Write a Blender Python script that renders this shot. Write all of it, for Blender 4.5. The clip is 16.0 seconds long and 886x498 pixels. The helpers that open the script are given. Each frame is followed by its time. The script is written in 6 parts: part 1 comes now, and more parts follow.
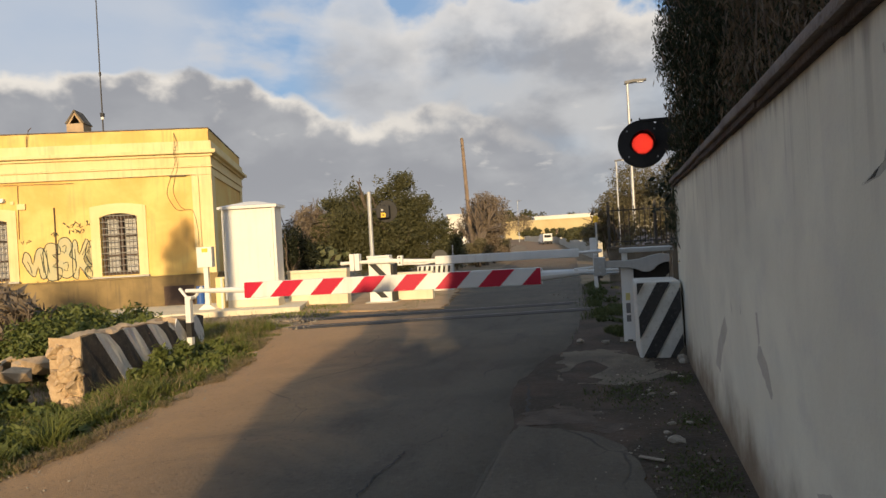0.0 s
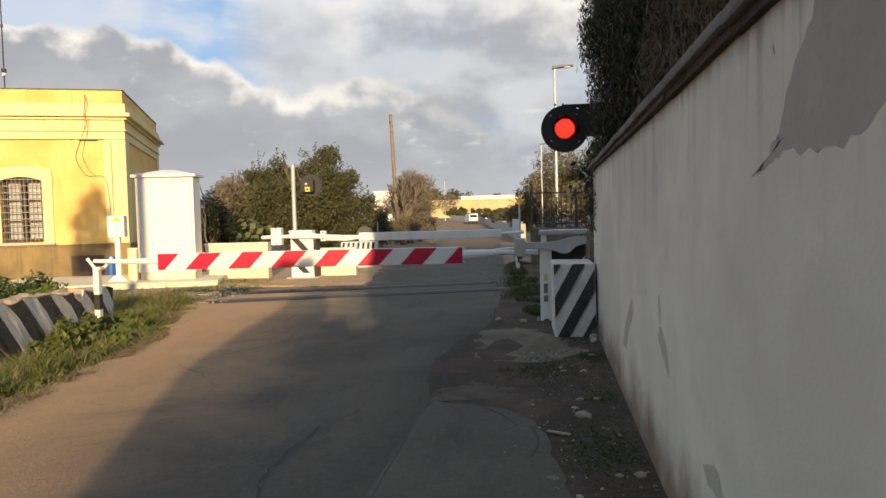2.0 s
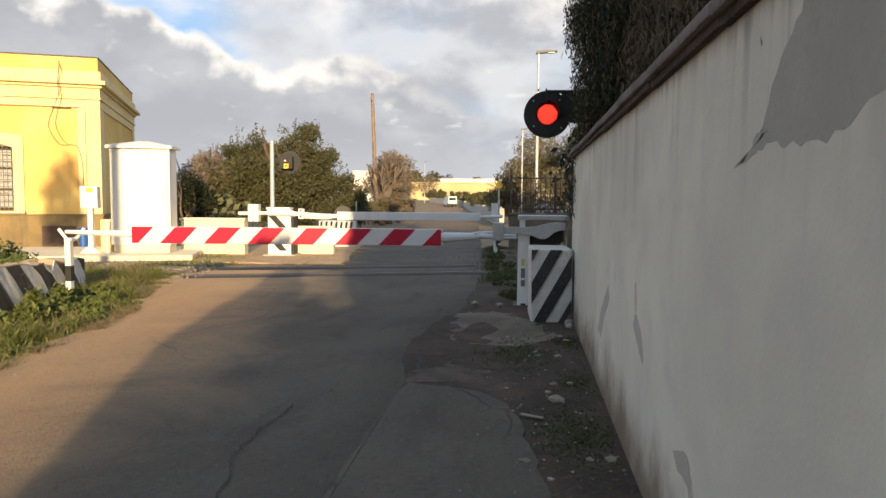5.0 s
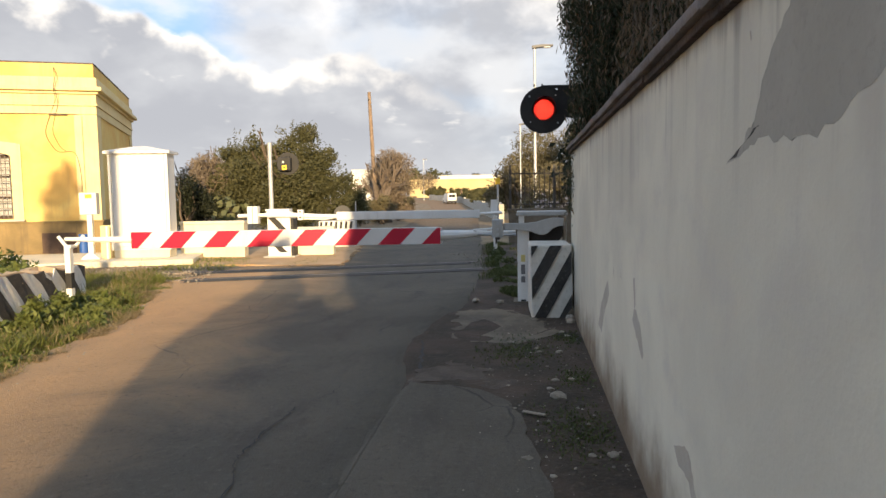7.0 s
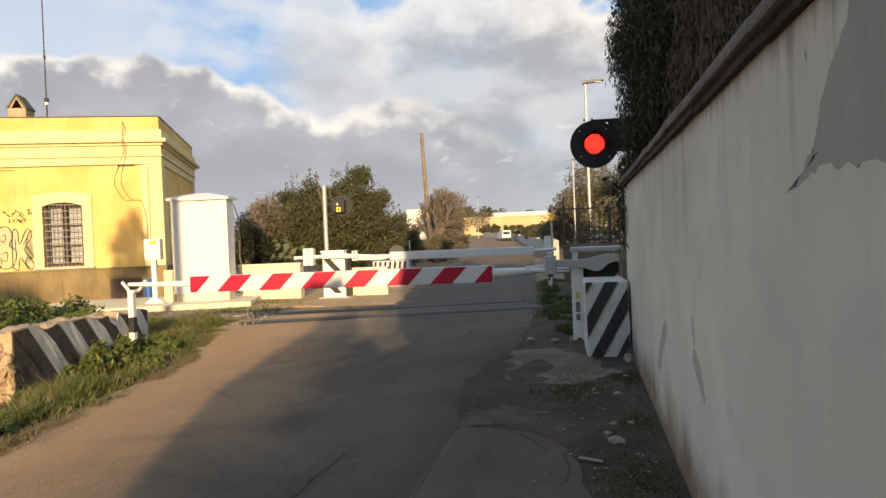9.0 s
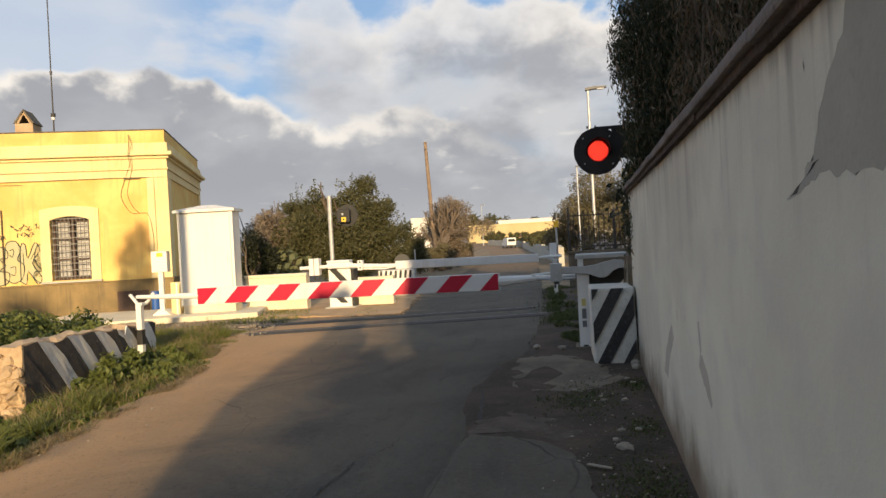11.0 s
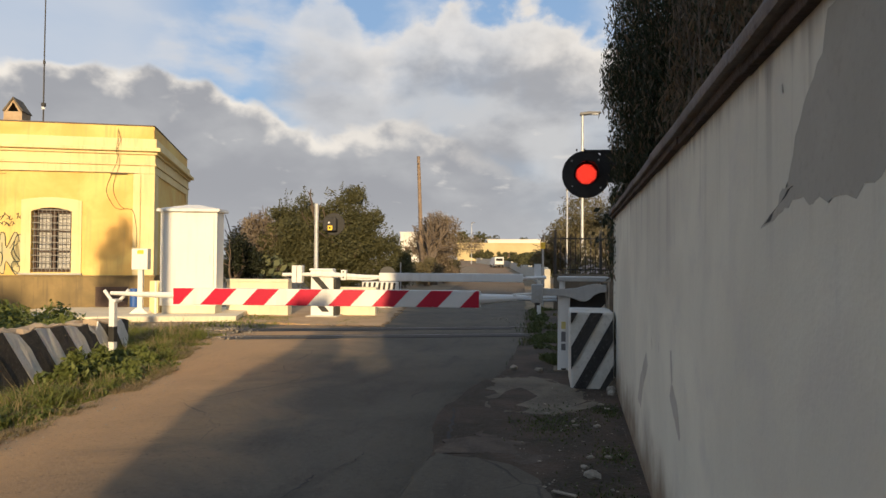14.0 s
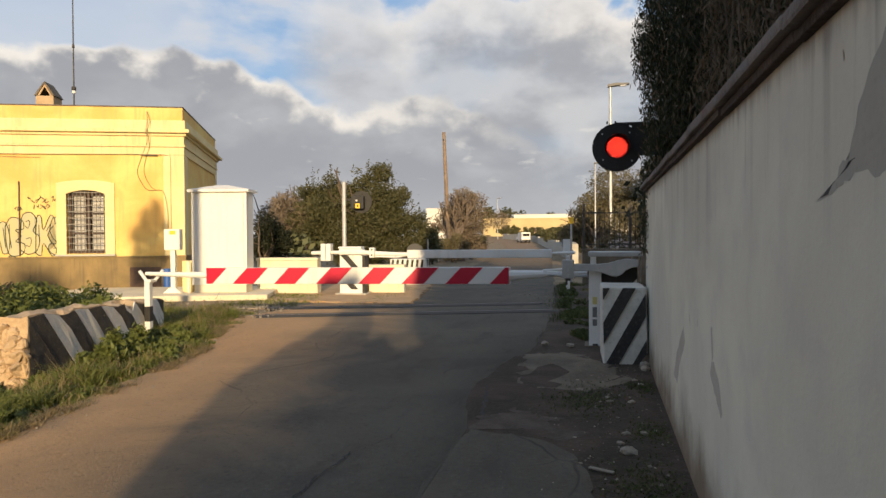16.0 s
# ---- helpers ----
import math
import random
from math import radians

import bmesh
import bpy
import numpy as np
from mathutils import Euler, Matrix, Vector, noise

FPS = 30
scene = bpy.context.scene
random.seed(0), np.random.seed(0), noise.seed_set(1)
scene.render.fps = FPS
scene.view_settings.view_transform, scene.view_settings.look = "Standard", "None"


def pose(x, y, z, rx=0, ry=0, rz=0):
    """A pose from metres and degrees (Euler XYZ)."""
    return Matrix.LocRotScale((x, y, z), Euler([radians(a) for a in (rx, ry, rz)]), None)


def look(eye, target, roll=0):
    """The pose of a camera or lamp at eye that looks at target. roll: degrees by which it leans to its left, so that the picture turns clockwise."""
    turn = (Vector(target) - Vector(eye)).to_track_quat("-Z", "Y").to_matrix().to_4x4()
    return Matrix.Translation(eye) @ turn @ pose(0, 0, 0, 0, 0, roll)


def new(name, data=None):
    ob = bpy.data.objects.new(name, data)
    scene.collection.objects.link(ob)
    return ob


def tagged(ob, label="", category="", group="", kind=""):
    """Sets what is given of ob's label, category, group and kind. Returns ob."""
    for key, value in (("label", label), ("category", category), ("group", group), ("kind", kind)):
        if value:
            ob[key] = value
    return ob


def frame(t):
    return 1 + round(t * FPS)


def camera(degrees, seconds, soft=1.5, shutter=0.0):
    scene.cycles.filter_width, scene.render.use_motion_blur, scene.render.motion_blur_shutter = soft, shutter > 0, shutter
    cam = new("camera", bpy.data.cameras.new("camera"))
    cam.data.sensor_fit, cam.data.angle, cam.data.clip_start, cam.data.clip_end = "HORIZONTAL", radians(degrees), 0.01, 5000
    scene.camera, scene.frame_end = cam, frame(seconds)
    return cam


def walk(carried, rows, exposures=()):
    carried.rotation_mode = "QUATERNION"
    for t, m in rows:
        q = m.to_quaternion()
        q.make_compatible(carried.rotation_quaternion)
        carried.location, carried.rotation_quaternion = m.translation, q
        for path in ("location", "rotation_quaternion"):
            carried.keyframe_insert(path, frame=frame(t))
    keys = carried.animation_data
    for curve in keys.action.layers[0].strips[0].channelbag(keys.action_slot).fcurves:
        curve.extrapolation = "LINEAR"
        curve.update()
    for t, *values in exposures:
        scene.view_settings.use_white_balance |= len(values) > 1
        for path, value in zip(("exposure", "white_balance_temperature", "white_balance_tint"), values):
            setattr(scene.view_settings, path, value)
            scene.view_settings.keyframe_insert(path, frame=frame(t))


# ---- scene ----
cam = camera(66.8, 16.0)
PATH = [
    (0, (-0.042, -0.02, 1.54), (-0.561, 1.912, 1.527), -3.2),
    (0.5, (-0.041, -0.033, 1.529), (-0.517, 1.909, 1.489), -3.2),
    (1, (-0.039, -0.042, 1.533), (-0.44, 1.916, 1.457), -1.8),
    (1.5, (0.002, -0.021, 1.537), (-0.357, 1.944, 1.452), -1.7),
    (2, (0.006, -0.031, 1.538), (-0.3, 1.944, 1.45), -1.4),
    (2.5, (-0.004, -0.046, 1.533), (-0.273, 1.934, 1.445), -1.1),
    (3, (-0.005, -0.055, 1.532), (-0.277, 1.924, 1.442), -0.6),
    (3.5, (-0.012, -0.043, 1.526), (-0.289, 1.936, 1.427), -0.1),
    (4, (-0.016, -0.037, 1.524), (-0.287, 1.942, 1.409), 0.4),
    (4.5, (-0.011, -0.027, 1.527), (-0.268, 1.952, 1.397), 0.6),
    (6.8, (-0.003, -0.02, 1.563), (-0.199, 1.965, 1.408), -0.3),
    (7, (0.012, -0.016, 1.55), (-0.231, 1.964, 1.4), -0.9),
    (7.5, (-0.003, -0.033, 1.561), (-0.289, 1.943, 1.437), -2.0),
    (8, (0.028, -0.001, 1.567), (-0.249, 1.978, 1.486), -1.9),
    (8.5, (0.061, 0.061, 1.558), (-0.279, 2.031, 1.511), -1.8),
    (9, (0.053, 0.08, 1.557), (-0.35, 2.039, 1.524), -2.3),
    (9.2, (0.05, 0.07, 1.553), (-0.384, 2.022, 1.522), -3.2),
    (11.3, (0.053, 0.03, 1.569), (-0.357, 1.987, 1.574), -2.9),
    (11.5, (0.041, 0.005, 1.571), (-0.366, 1.963, 1.586), -1.8),
    (12, (0.038, 0.025, 1.567), (-0.373, 1.982, 1.603), -0.6),
    (12.5, (0.031, 0.02, 1.565), (-0.382, 1.976, 1.612), 0.4),
    (13, (0.046, 0.045, 1.562), (-0.37, 2.001, 1.612), 0.7),
    (13.5, (0.08, 0.082, 1.556), (-0.325, 2.04, 1.605), 0.4),
    (14, (0.118, 0.153, 1.545), (-0.264, 2.116, 1.583), 0.4),
    (14.5, (0.067, 0.127, 1.543), (-0.284, 2.095, 1.516), 0.9),
    (15, (0.017, 0.116, 1.551), (-0.314, 2.088, 1.512), 0.8),
    (15.5, (0.037, 0.152, 1.557), (-0.326, 2.118, 1.517), 0.4),
    (16, (0.067, 0.172, 1.555), (-0.391, 2.119, 1.522), -0.4),
]
EXPOSURES = [(0.0, 0.05), (1.0, 0.15), (2.0, 0.38), (3.5, 0.5), (4.7, 0.58), (7.0, 0.76), (8.0, 0.63), (9.2, 0.38), (11.3, 0.26), (12.5, 0.2), (14.5, 0.15), (16.0, 0.2)]
walk(cam, [(t, look(eye, target, roll)) for t, eye, target, roll in PATH], EXPOSURES)

# ---- world, sun, exposure ----
SUN_AZ, SUN_EL = 16.0, 11.1          # degrees: right of straight behind, above the horizon
TO_SUN = Vector((math.sin(radians(SUN_AZ)) * math.cos(radians(SUN_EL)),
                 -math.cos(radians(SUN_AZ)) * math.cos(radians(SUN_EL)), math.sin(radians(SUN_EL))))
scene.view_settings.exposure = 0.0


class Nodes:
    """Short hand for building node trees."""

    def __init__(self, tree):
        self.t = tree
        tree.nodes.clear()

    def add(self, kind):
        return self.t.nodes.new(kind)

    def put(self, sock, v):
        if isinstance(v, bpy.types.NodeSocket):
            self.t.links.new(v, sock)
        elif v is not None:
            sock.default_value = v

    def math(self, op, a, b=0.0, clamp=False):
        n = self.t.nodes.new("ShaderNodeMath")
        n.operation, n.use_clamp = op, clamp
        self.put(n.inputs[0], a), self.put(n.inputs[1], b)
        return n.outputs[0]

    def ramp(self, v, lo, hi, smooth=True):
        n = self.t.nodes.new("ShaderNodeMapRange")
        n.interpolation_type = "SMOOTHSTEP" if smooth else "LINEAR"
        self.put(n.inputs[0], v)
        n.inputs[1].default_value, n.inputs[2].default_value = lo, hi
        return n.outputs[0]

    def mix(self, f, a, b, blend="MIX"):
        n = self.t.nodes.new("ShaderNodeMix")
        n.data_type, n.blend_type = "RGBA", blend
        self.put(n.inputs[0], f)
        for s, v in ((n.inputs[6], a), (n.inputs[7], b)):
            self.put(s, v if isinstance(v, bpy.types.NodeSocket) else (*v, 1.0))
        return n.outputs[2]

    def noise(self, vec, scale, detail=4.0, rough=0.55, warp=0.0):
        n = self.t.nodes.new("ShaderNodeTexNoise")
        self.put(n.inputs["Vector"], vec)
        n.inputs["Scale"].default_value, n.inputs["Detail"].default_value = scale, detail
        n.inputs["Roughness"].default_value, n.inputs["Distortion"].default_value = rough, warp
        return n.outputs[0]

    def vmap(self, vec, scale=(1, 1, 1), loc=(0, 0, 0), rot=(0, 0, 0)):
        n = self.t.nodes.new("ShaderNodeMapping")
        self.put(n.inputs[0], vec)
        n.inputs[1].default_value, n.inputs[2].default_value, n.inputs[3].default_value = loc, rot, scale
        return n.outputs[0]

    def split(self, vec):
        n = self.t.nodes.new("ShaderNodeSeparateXYZ")
        self.put(n.inputs[0], vec)
        return n.outputs


def build_world():
    w = bpy.data.worlds.new("world")
    scene.world = w
    w.use_nodes = True
    N = Nodes(w.node_tree)
    sky = N.add("ShaderNodeTexSky")
    sky.sky_type, sky.sun_disc = "NISHITA", False
    sky.sun_elevation, sky.sun_rotation = radians(SUN_EL), radians(180 - SUN_AZ)
    sky.air_density, sky.dust_density, sky.ozone_density = 1.0, 0.6, 1.5
    d = N.add("ShaderNodeTexCoord").outputs["Generated"]
    x, y, z = N.split(d)
    az = N.math("ARCTAN2", x, y)                       # 0 ahead, grows to the right
    pos = N.ramp(az, -1.0, 1.0, False)

    def skyline(stops):
        """Height of a cloud top over the azimuth, from (azimuth, height) stops."""
        r = N.add("ShaderNodeValToRGB")
        r.color_ramp.interpolation = "EASE"
        while len(r.color_ramp.elements) < len(stops):
            r.color_ramp.elements.new(0.5)
        for e, (a, h) in zip(r.color_ramp.elements, stops):
            e.position, e.color = (a + 1) / 2, (h, h, h, 1)
        N.put(r.inputs[0], pos)
        return r.outputs[0]

    puff = N.noise(N.vmap(d, (3.0, 3.0, 4.0)), 2.4, 6.0, 0.5, 0.1)
    puff = N.math("SUBTRACT", puff, 0.5)
    curl = N.math("SUBTRACT", N.noise(N.vmap(d, (3.0, 3.0, 4.0), (2.0, 0.4, 0.9)), 6.5, 6.0, 0.5, 0.1), 0.5)
    puff = N.math("ADD", puff, N.math("MULTIPLY", curl, 0.30))
    fine = N.noise(N.vmap(d, (3.0, 3.0, 5.5)), 2.6, 6.0, 0.5, 0.15)
    soft = N.noise(N.vmap(d, (2.2, 2.2, 4.6), (0.3, 0.7, 0.2)), 2.0, 6.0, 0.5, 0.15)
    blue = N.mix(0.55, sky.outputs[0], (3.6, 5.6, 8.9))
    # thin veil and broken high cloud
    high = N.math("ADD", soft, N.math("MULTIPLY", N.ramp(az, -0.52, -0.34), 0.06))
    col = N.mix(N.math("MULTIPLY", N.ramp(high, 0.49, 0.68), 0.9), blue, (7.3, 7.4, 7.7))
    col = N.mix(N.math("MULTIPLY", N.ramp(soft, 0.56, 0.72), 0.8), col, (5.2, 5.35, 5.7))
    veil = N.math("MULTIPLY", N.math("MULTIPLY", N.ramp(az, -0.50, -0.66), N.ramp(az, -1.1, -0.85)), N.math("ADD", 0.35, N.math("MULTIPLY", soft, 0.8)), True)
    col = N.mix(veil, col, (6.8, 6.95, 7.3))
    # large grey cloud with a sunlit top
    top2 = skyline([(-1.0, 0.25), (-0.52, 0.2), (-0.43, 0.33), (-0.36, 0.37), (-0.30, 0.32), (-0.2, 0.365), (-0.08, 0.355), (0.06, 0.31), (0.3, 0.42), (1.0, 0.4)])
    d2 = N.math("SUBTRACT", N.math("ADD", top2, N.math("ADD", N.math("MULTIPLY", puff, 0.09), N.math("MULTIPLY", curl, 0.07))), z)
    m2 = N.math("MULTIPLY", N.ramp(d2, -0.008, 0.018), N.ramp(az, -0.49, -0.39))
    thin = N.math("ADD", N.math("MULTIPLY", N.ramp(az, -0.38, -0.2), 0.45), 0.5)
    thin = N.math("MULTIPLY", m2, N.math("ADD", thin, N.math("MULTIPLY", puff, 0.8)), True)
    rim2 = N.math("SUBTRACT", 1.0, N.ramp(N.math("ADD", d2, N.math("MULTIPLY", N.math("ADD", fine, curl), 0.06)), 0.03, 0.13))
    body2 = N.mix(N.ramp(fine, 0.38, 0.66), (3.95, 4.03, 4.3), (6.0, 6.02, 6.1))
    col = N.mix(thin, col, N.mix(rim2, body2, (8.6, 8.1, 7.5)))
    # low cumulus bank
    top1 = skyline([(-1.0, 0.25), (-0.8, 0.245), (-0.71, 0.25), (-0.62, 0.252), (-0.555, 0.247), (-0.475, 0.226), (-0.40, 0.190), (-0.362, 0.181), (-0.325, 0.198), (-0.25, 0.212), (-0.195, 0.19), (-0.13, 0.155), (-0.05, 0.12), (0.15, 0.10), (1.0, 0.2)])
    d1 = N.math("SUBTRACT", N.math("ADD", top1, N.math("ADD", N.math("MULTIPLY", puff, 0.03), N.math("MULTIPLY", curl, 0.032))), z)
    m1 = N.math("MULTIPLY", N.ramp(d1, -0.004, 0.008), N.math("SUBTRACT", 1.0, N.math("MULTIPLY", N.ramp(az, -0.2, 0.05), 0.75)))
    rim1 = N.math("SUBTRACT", 1.0, N.ramp(N.math("ADD", d1, N.math("MULTIPLY", N.math("ADD", curl, puff), 0.07)), -0.010, 0.034))
    body1 = N.mix(N.ramp(fine, 0.42, 0.8), (3.75, 3.82, 4.1), (5.0, 5.05, 5.2))
    low = N.mix(N.math("MULTIPLY", rim1, N.ramp(az, 0.05, -0.45)), body1, (9.2, 8.6, 7.8))
    col = N.mix(m1, col, low)
    # small bright puffs low down
    bits = N.ramp(N.noise(N.vmap(d, (3.0, 3.0, 8.0), (1.1, 0.2, 0.5)), 4.2, 5.0, 0.5, 0.3), 0.62, 0.72)
    col = N.mix(N.math("MULTIPLY", N.math("MULTIPLY", bits, 0.55), N.ramp(z, 0.26, 0.16)), col, (7.6, 7.3, 6.9))
    haze = N.math("MULTIPLY", N.ramp(z, 0.11, -0.02), 0.65)
    col = N.mix(haze, col, (5.6, 5.7, 5.8))
    bg = N.add("ShaderNodeBackground")
    N.put(bg.inputs[0], col)
    bg.inputs[1].default_value = 0.088
    out = N.add("ShaderNodeOutputWorld")
    N.put(out.inputs[0], bg.outputs[0])


build_world()
lamp = bpy.data.lights.new("sun", "SUN")
lamp.energy, lamp.angle, lamp.color = 5.0, radians(0.53), (1.0, 0.75, 0.44)
sun = new("sun", lamp)
sun.matrix_world = look(TO_SUN * 60, (0, 0, 0))

# ---- materials ----


def material(name, c1, c2=None, c3=None, rough=0.8, scale=3.0, fine=40.0, bump=0.15, bump_scale=60.0, metal=0.0,
             streak=0.0, each=0.0, spec=0.4):
    """Two scales of colour variation with fine relief. streak: vertical runs of c3. each: brightness spread from object to object."""
    m = bpy.data.materials.new(name)
    m.use_nodes = True
    N = Nodes(m.node_tree)
    c2 = c2 or tuple(v * 0.8 for v in c1)
    c3 = c3 or tuple(v * 0.6 for v in c1)
    co = N.add("ShaderNodeTexCoord").outputs["Object"]
    big = N.noise(co, scale, 5.0, 0.6, 0.4)
    small = N.noise(co, fine, 4.0, 0.65)
    col = N.mix(N.ramp(big, 0.35, 0.65), c1, c2)
    if streak:
        runs = N.noise(N.vmap(co, (7, 7, 0.5)), 1.3, 5.0, 0.6)
        patch = N.noise(co, 0.9, 3.0)
        col = N.mix(N.math("MULTIPLY", N.ramp(N.math("MULTIPLY", runs, N.math("ADD", patch, 0.5)), 0.5, 0.75), streak), col, c3)
    else:
        col = N.mix(N.math("MULTIPLY", N.ramp(small, 0.52, 0.75), 0.6), col, c3)
    col = N.mix(N.math("MULTIPLY", small, 0.35), col, N.mix(0.5, col, (0.5, 0.5, 0.5), "MULTIPLY"))
    if each:
        r = N.add("ShaderNodeObjectInfo").outputs["Random"]
        isl = N.add("ShaderNodeNewGeometry").outputs["Random Per Island"]
        v = N.math("ADD", 1.0 - each, N.math("MULTIPLY", N.math("FRACT", N.math("ADD", r, isl)), 2 * each))
        cc = N.add("ShaderNodeCombineColor")
        for s in cc.inputs:
            N.put(s, v)
        col = N.mix(1.0, col, cc.outputs[0], "MULTIPLY")
    b = N.add("ShaderNodeBsdfPrincipled")
    N.put(b.inputs["Base Color"], col)
    N.put(b.inputs["Roughness"], N.math("ADD", rough - 0.08, N.math("MULTIPLY", big, 0.16)))
    b.inputs["Metallic"].default_value = metal
    b.inputs["Specular IOR Level"].default_value = spec
    if bump:
        bn = N.add("ShaderNodeBump")
        bn.inputs["Strength"].default_value, bn.inputs["Distance"].default_value = bump, 0.02
        N.put(bn.inputs["Height"], N.math("ADD", N.noise(co, bump_scale, 4.0), N.math("MULTIPLY", N.noise(co, bump_scale / 8, 3.0), 1.5)))
        N.put(b.inputs["Normal"], bn.outputs[0])
    o = N.add("ShaderNodeOutputMaterial")
    N.put(o.inputs[0], b.outputs[0])
    return m


def leaf_material(name, dark, light, each=0.5):
    m = bpy.data.materials.new(name)
    m.use_nodes = True
    N = Nodes(m.node_tree)
    isl = N.add("ShaderNodeNewGeometry").outputs["Random Per Island"]
    co = N.add("ShaderNodeTexCoord").outputs["Object"]
    col = N.mix(N.math("MULTIPLY", N.math("ADD", isl, N.noise(co, 1.2, 3.0)), each), dark, light)
    b = N.add("ShaderNodeBsdfPrincipled")
    N.put(b.inputs["Base Color"], col)
    b.inputs["Roughness"].default_value = 0.6
    b.inputs["Specular IOR Level"].default_value = 0.3
    tr = N.add("ShaderNodeBsdfTranslucent")
    N.put(tr.inputs[0], col)
    mx = N.add("ShaderNodeMixShader")
    mx.inputs[0].default_value = 0.25
    N.put(mx.inputs[1], b.outputs[0]), N.put(mx.inputs[2], tr.outputs[0])
    o = N.add("ShaderNodeOutputMaterial")
    N.put(o.inputs[0], mx.outputs[0])
    return m


def asphalt_material():
    m = bpy.data.materials.new("asphalt")
    m.use_nodes = True
    N = Nodes(m.node_tree)
    co = N.add("ShaderNodeTexCoord").outputs["Object"]
    x, y, z = N.split(co)
    big = N.noise(co, 0.55, 5.0, 0.6, 0.6)
    mid = N.noise(N.vmap(co, (1.6, 0.5, 1)), 1.6, 5.0, 0.6, 0.3)
    fine = N.noise(co, 90.0, 3.0, 0.7)
    col = N.mix(N.ramp(big, 0.38, 0.62), (0.104, 0.089, 0.068), (0.130, 0.110, 0.083))
    col = N.mix(N.math("MULTIPLY", N.ramp(mid, 0.5, 0.7), 0.55), col, (0.065, 0.057, 0.048))
    # dust drifted to the verge, its tan raised to carry the low sunlight too
    dust_sun = N.math("ADD", N.math("MULTIPLY", N.math("ADD", x, N.math("MULTIPLY", y, 0.16)), -0.62), -1.25)
    dust_sun = N.ramp(N.math("ADD", dust_sun, N.math("MULTIPLY", N.math("SUBTRACT", big, 0.5), 1.7)), -0.5, 1.1)
    # far stretch gets the same tan for its sunlit look
    dust_sun = N.math("MAXIMUM", dust_sun, N.math("MULTIPLY", N.ramp(y, 22.0, 60.0), 0.4))
    col = N.mix(N.math("MULTIPLY", dust_sun, N.math("ADD", 0.75, N.math("MULTIPLY", mid, 0.4)), True), col, (0.51, 0.307, 0.148))
    col = N.mix(N.math("MULTIPLY", N.ramp(fine, 0.55, 0.8), 0.5), col, (0.2, 0.185, 0.165))
    col = N.mix(N.math("MULTIPLY", N.ramp(fine, 0.45, 0.25), 0.5), col, (0.05, 0.05, 0.05))
    grit = N.noise(N.vmap(co, (1, 1, 1), (3.1, 0.7, 0)), 26.0, 3.0, 0.7)
    col = N.mix(N.math("MULTIPLY", N.ramp(grit, 0.55, 0.72), 0.35), col, (0.20, 0.17, 0.135))
    col = N.mix(N.math("MULTIPLY", N.ramp(grit, 0.44, 0.3), 0.4), col, (0.045, 0.04, 0.036))
    vor = N.add("ShaderNodeTexVoronoi")
    vor.feature = "DISTANCE_TO_EDGE"
    wob = N.add("ShaderNodeTexNoise")
    N.put(wob.inputs["Vector"], co)
    wob.inputs["Scale"].default_value = 2.3
    N.put(vor.inputs["Vector"], N.mix(0.16, co, wob.outputs[1]))
    vor.inputs["Scale"].default_value = 0.75
    mask = N.ramp(N.noise(co, 0.35, 2.0), 0.5, 0.6)
    crack = N.math("MULTIPLY", N.ramp(vor.outputs[0], 0.008, 0.002), mask)
    col = N.mix(N.math("MULTIPLY", crack, N.math("SUBTRACT", 0.7, N.math("MULTIPLY", dust_sun, 0.55))), col, (0.04, 0.038, 0.035))
    b = N.add("ShaderNodeBsdfPrincipled")
    N.put(b.inputs["Base Color"], col)
    b.inputs["Roughness"].default_value = 0.9
    b.inputs["Specular IOR Level"].default_value = 0.25
    bn = N.add("ShaderNodeBump")
    bn.inputs["Strength"].default_value, bn.inputs["Distance"].default_value = 0.75, 0.012
    N.put(bn.inputs["Height"], N.math("ADD", N.math("ADD", fine, N.math("MULTIPLY", grit, 1.3)), N.math("SUBTRACT", N.math("MULTIPLY", mid, 2.0), crack)))
    N.put(b.inputs["Normal"], bn.outputs[0])
    o = N.add("ShaderNodeOutputMaterial")
    N.put(o.inputs[0], b.outputs[0])
    return m


